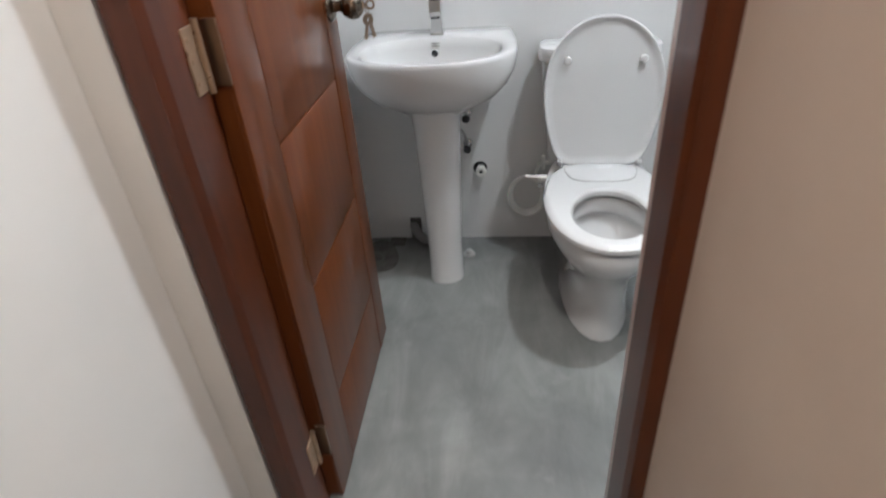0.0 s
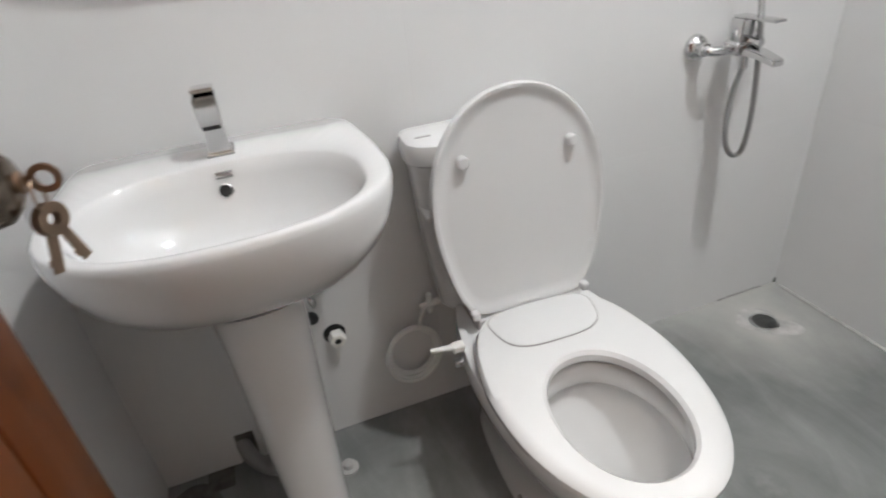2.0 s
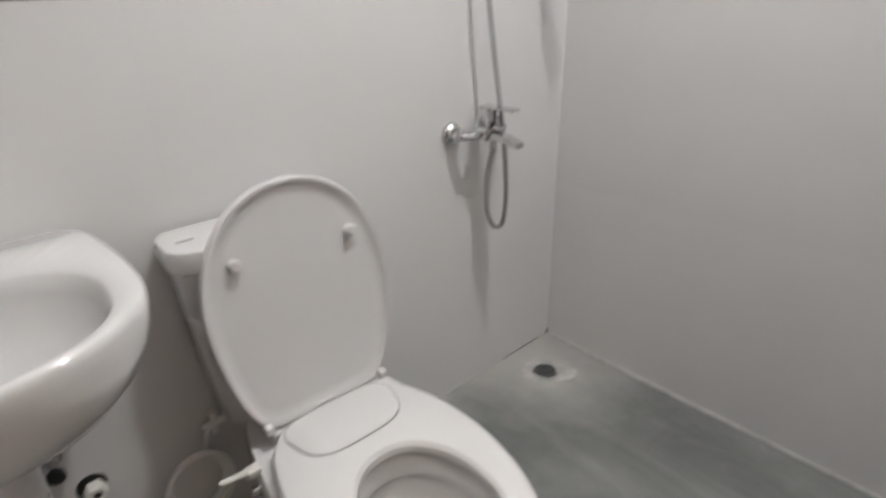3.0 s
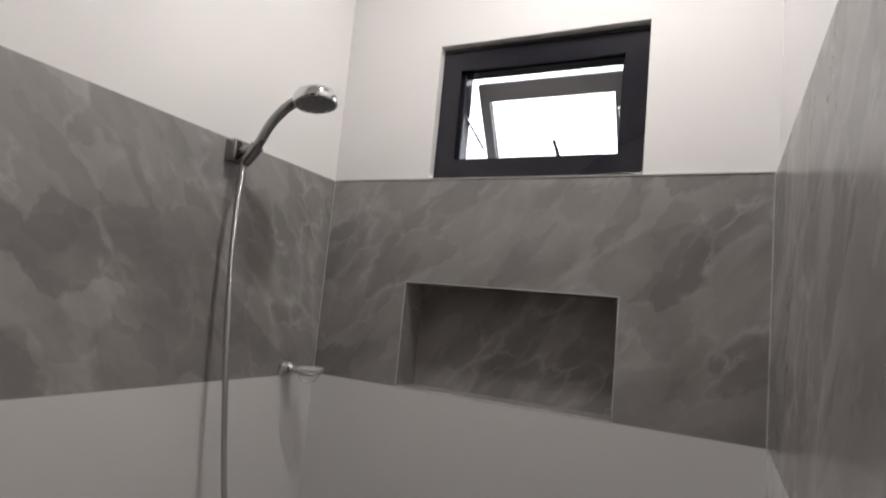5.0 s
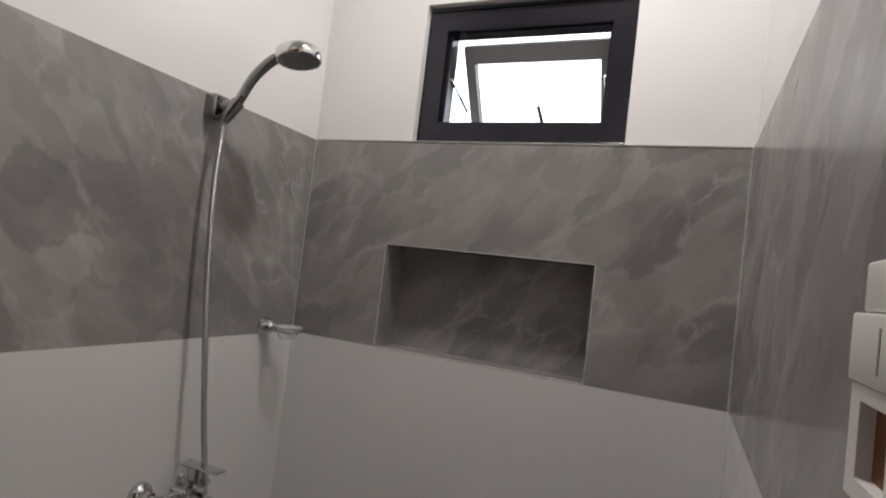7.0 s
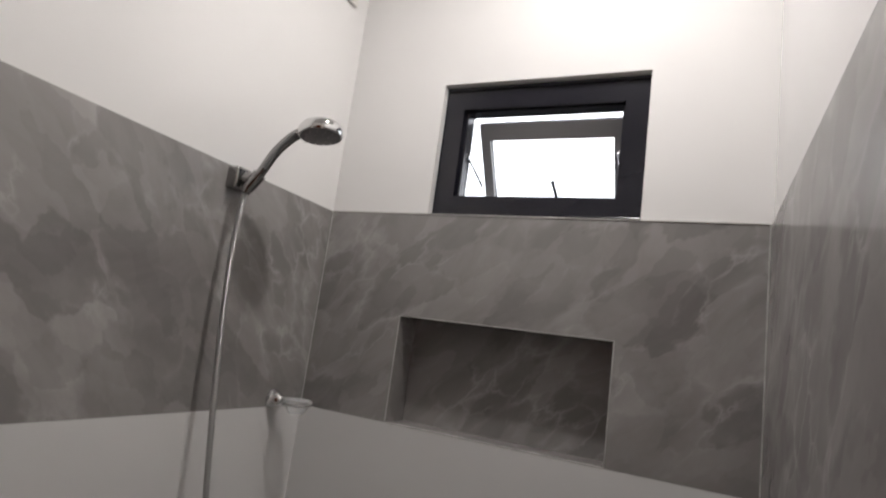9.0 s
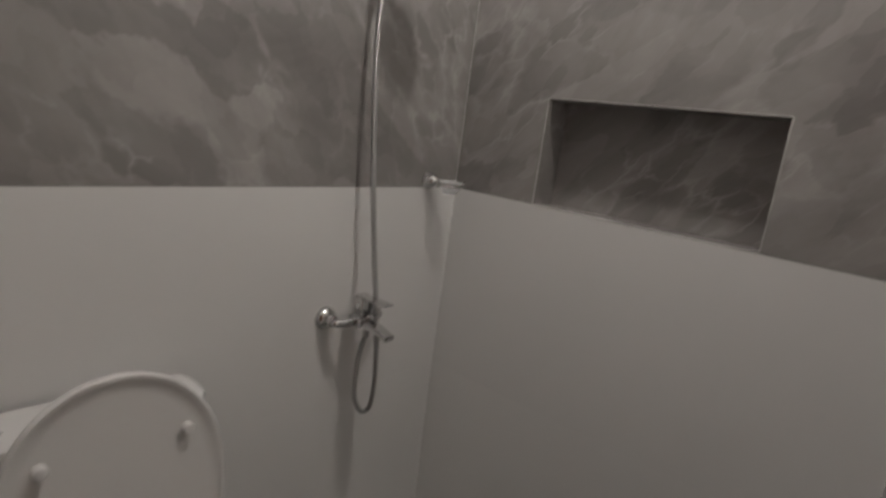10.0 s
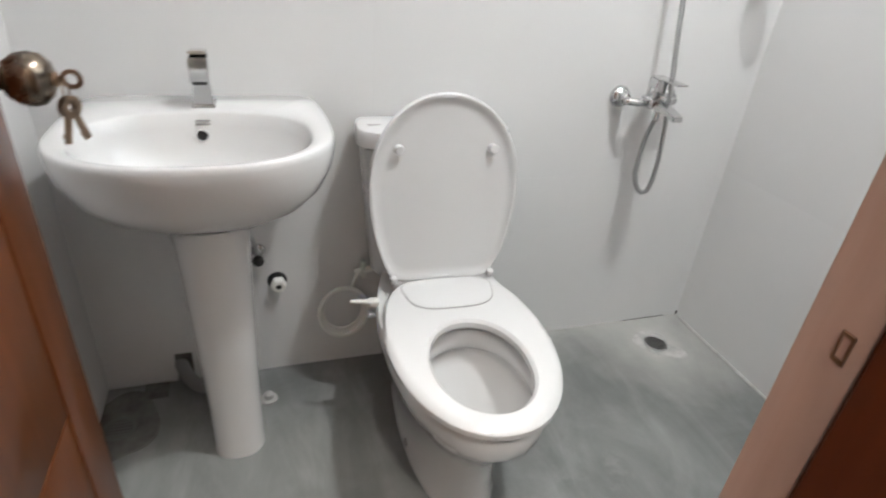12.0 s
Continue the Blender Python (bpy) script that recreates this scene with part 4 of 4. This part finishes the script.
part("dish", lathe([(0.001, -0.026), (0.020, -0.026), (0.030, -0.012), (0.043, 0.010), (0.040, 0.011), (0.027, -0.008), (0.018, -0.021), (0.001, -0.021)],
                   pose(DSX + 0.008, DSY, DSZ - 0.002), 36), CLEAR, sd, "clear glass dish", 40)

# ---- window ----
W0, W1, WZ0, WZ1 = WIN
win = structure("window_1", sheet([W0 + 0.002, W0 + 0.062, W1 - 0.062, W1 - 0.002], [WZ0 + 0.002, WZ0 + 0.062, WZ1 - 0.072, WZ1 - 0.002],
                                  [(W0 + 0.062, W1 - 0.062, WZ0 + 0.062, WZ1 - 0.072)], 0.029, 0.092, EX), FRAME,
                "black aluminium awning window, its sash pushed outward", "window")
# stepped inner bead of the frame
part("bead", sheet([W0 + 0.060, W0 + 0.070, W1 - 0.074, W1 - 0.060], [WZ0 + 0.060, WZ0 + 0.068, WZ1 - 0.076, WZ1 - 0.070],
                   [(W0 + 0.070, W1 - 0.074, WZ0 + 0.068, WZ1 - 0.076)], 0.046, 0.091, EX), FRAME, win)
for y0, y1, z0, z1 in ((W0 + 0.004, W1 - 0.004, WZ0 + 0.004, WZ0 + 0.010), (W0 + 0.004, W1 - 0.004, WZ1 - 0.014, WZ1 - 0.006)):
    part("lip", box(0.023, 0.030, y0, y1, z0, z1, 0.001), FRAME, win)
# sash, hung at the top and swung out at the foot
SA, SB = W0 + 0.07, W1 - 0.090
SH = 0.30
tilt = pose(0.094, 0, WZ1 - 0.094, 0, -33, 0)
EXS = lambda u, v, w: tuple(tilt @ Vector((w, u, v)))
sash = part("sash", sheet([SA, SA + 0.030, SB - 0.030, SB], [-SH, -SH + 0.036, -0.052, 0.0], [(SA + 0.030, SB - 0.030, -SH + 0.036, -0.052)], 0.0, 0.03, EXS), SASH_GREY, win, "opened aluminium sash, window glare put into its grey")
pane = part("pane", sheet([SA + 0.03, SB - 0.03], [-SH + 0.03, -0.03], [], 0.012, 0.017, EXS), GLASS, sash, "clear glass pane")
pane.visible_shadow = False
part("catch", tube([tilt @ Vector((-0.004, -0.665, -SH + 0.02)), tilt @ Vector((-0.02, -0.648, -SH + 0.125))], 0.0055, 8), FRAME, sash, "upright catch lever")
for y in (W1 - 0.076, W0 + 0.076):
    part("stay", tube([(0.066, y, WZ0 + 0.20), tuple(tilt @ Vector((0.01, y, -0.20)))], 0.004, 8), CHROME, win, "thin metal friction stay")

# plates
def plate(name, x0, x1, z0, z1, label):
    p = thing(name, ((x0 + x1) / 2, 0, z0), label, "wall plate")
    part("plate", box(x0, x1, -0.006, 0.0062, z0, z1, 0.002), PLASTIC, p, "", 30)
    part("insert", box(x0 + 0.022, x1 - 0.022, -0.0085, -0.005, z0 + 0.018, z1 - 0.018, 0.001), PLASTIC, p, "", 30)
    part("slot", box((x0 + x1) / 2 + 0.012, (x0 + x1) / 2 + 0.016, -0.0092, -0.008, z0 + 0.026, z1 - 0.026), LINE, p)
    return p


plate("outlet_plate", -0.182, -0.062, 2.472, 2.542, "white plastic outlet plate high on the wall")
wpz = thing("wall_plate", (X0, -0.115, 1.093), "white plastic cover plate on the west wall", "wall plate")
part("plate", box(X0 - 0.006, X0 + 0.009, -0.175, -0.055, 1.093, 1.213, 0.003), PLASTIC, wpz, "", 30)

# light switch beside the door
sw = thing("light_switch", (-1.05, SY, 1.330), "white plastic surface switch box beside the door frame", "light switch")
part("upper_cover", box(-1.090, -1.008, SY - 0.002, SY + 0.010, 1.4405, 1.4720, 0.0025, 3), PLASTIC, sw, "", 30)
part("rocker_plate", box(-1.088, -1.000, SY - 0.002, SY + 0.0135, 1.3980, 1.4400, 0.002, 2), PLASTIC, sw, "", 30)
part("slot", box(-1.060, -1.057, SY + 0.0128, SY + 0.0139, 1.4060, 1.4320), LINE, sw, "dark slot")
part("box", sheet([-1.086, -1.076, -1.024, -1.004], [1.3300, 1.3430, 1.3880, 1.3975], [(-1.076, -1.024, 1.3430, 1.3880)], SY - 0.002, SY + 0.0115, NX), PLASTIC, sw)
part("recess", box(-1.076, -1.024, SY - 0.001, SY + 0.003, 1.3430, 1.3880), DOOR_WOOD, sw, "brown blank recess")

# recessed downlight
dl = thing("downlight", (LAMP_X, LAMP_Y, H), "round white recessed ceiling downlight, switched on", "ceiling light")
part("trim_ring", lathe([(0.062, -0.001), (0.062, -0.005), (0.05, -0.009), (0.047, -0.004), (0.047, -0.001)], pose(LAMP_X, LAMP_Y, H), 40), PLASTIC, dl, "", 40)
part("lens", lathe([(0.047, -0.002), (0.047, -0.004), (0.001, -0.0045)], pose(LAMP_X, LAMP_Y, H), 36), LENS, dl, "lit frosted lens")
hl = thing("passage_light", (-1.36, -1.78, H), "round warm ceiling light of the passage", "ceiling light")
part("trim_ring", lathe([(0.11, -0.001), (0.11, -0.02), (0.09, -0.03), (0.088, -0.001)], pose(-1.36, -1.78, H), 40), PLASTIC, hl, "", 40)

# bright overcast sky beyond the window
structure("backdrop", sheet([-60, 60], [-20, 60], [], 60, 60.2, EX), DAY, "bright white overcast sky", "sky")
structure("ground", box(0.2, 60, -60, 60, -3.3, -3.0), RAW, "plain ground outside", "ground")


# ---- wall tiles: one piece each ----
def tile(parent, mat, us, vs, w0, w1, to, holes=()):
    g = 0.00008 if mat is WHITE_TILE else 0.0005
    u = [us[0] + g] + list(us[1:-1]) + [us[-1] - g]
    v = [vs[0] + g] + list(vs[1:-1]) + [vs[-1] - g]
    return part("tile", sheet(u, v, holes, w0, w1, to), mat, parent)


# fixture wall
for u0, u1 in ((X0, -1.2), (-1.2, 0.0)):
    if u0 == X0:
        tile(wall_n, WHITE_TILE, [u0, -1.773, -1.725, u1], [0.0003, 0.1, 0.6], 0.0, 0.0058, NX, [(-1.773, -1.725, -1, 0.1)])
    else:
        tile(wall_n, WHITE_TILE, [u0, u1], [0.0003, 0.6], 0.0, 0.0058, NX)
    tile(wall_n, WHITE_TILE, [u0, u1], [0.6, 1.2], 0.0, 0.0058, NX)
    tile(wall_n, GREY_TILE, [u0, u1], [1.2, 1.8], 0.0, 0.0058, NX)
structure("wall_notch", box(-1.772, -1.726, 0.0045, 0.0058, 0.0, 0.099), RAW, "dark cut-out at the foot of the wall", "wall")
# window wall
tile(wall_e, WHITE_TILE, [SY, 0], [0.0003, 0.6], 0.0, 0.0058, EX)
tile(wall_e, WHITE_TILE, [SY, 0], [0.6, 1.2], 0.0, 0.0058, EX)
tile(wall_e, GREY_TILE, [SY, NIC[0], NIC[1], 0], [1.2, NIC[3], 1.8], 0.0, 0.0058, EX, [(NIC[0], NIC[1], -1, NIC[3])])
# niche lining
tile(wall_e, GREY_TILE, [NIC[0], NIC[1]], [1.2, NIC[3]], 0.104, 0.117, EX)
part("tile", box(0.001, 0.104, NIC[1] - 0.001, NIC[1] + 0.004, 1.2, NIC[3]), GREY_TILE, wall_e)
part("tile", box(0.001, 0.104, NIC[0] - 0.004, NIC[0] + 0.001, 1.2, NIC[3]), GREY_TILE, wall_e)
part("tile", box(0.001, 0.104, NIC[0], NIC[1], NIC[3] - 0.001, NIC[3] + 0.004), GREY_TILE, wall_e)
part("tile", box(0.001, 0.104, NIC[0], NIC[1], 1.196, 1.2002), GREY_TILE, wall_e)
structure("niche_edge", box(-0.0008, 0.012, NIC[0], NIC[1], 1.1990, 1.2014, 0.0005), SMEAR, "pale cut edge of the niche tile", "trim")
# pale grout along corners, the tile edge and the niche
structure("corner_grout", box(-0.0035, -0.0002, SY + 0.0002, SY + 0.0035, 1.202, 1.798, 0.001), SMEAR, "thin pale grout line in the corner of the tiles", "trim")
structure("corner_grout", box(-0.0030, -0.0002, -0.0030, -0.0002, 1.202, 1.798, 0.001), SMEAR, "thin pale grout line in the corner of the tiles", "trim")
structure("edge_grout", box(-0.0022, 0.0058, SY + 0.004, -0.003, 1.7985, 1.8022, 0.001), SMEAR, "pale grout line along the top of the grey tiles", "trim")
for y in (NIC[0] - 0.0012, NIC[1] + 0.0012):
    structure("niche_edge", box(-0.0016, 0.004, y - 0.0016, y + 0.0016, 1.2015, NIC[3], 0.0006), SMEAR, "pale cut edge of the niche tile", "trim")
structure("niche_edge", box(-0.0016, 0.004, NIC[0], NIC[1], NIC[3] - 0.0004, NIC[3] + 0.0024, 0.0006), SMEAR, "pale cut edge of the niche tile", "trim")
# door wall
for mat, z0, z1 in ((WHITE_TILE, 0.002, 0.6), (WHITE_TILE, 0.6, 1.2), (GREY_TILE, 1.2, 1.8)):
    tile(wall_s, mat, [J1 + 0.036, 0], [z0, z1], SY - 0.0058, SY, NX)
    tile(wall_s, mat, [X0, J0 - 0.036], [z0, z1], SY - 0.0058, SY, NX)
# west wall
for mat, z0, z1 in ((WHITE_TILE, 0.002, 0.6), (WHITE_TILE, 0.6, 1.2), (GREY_TILE, 1.2, 1.8)):
    tile(wall_w, mat, [SY, 0], [z0, z1], X0 - 0.0058, X0, EX)
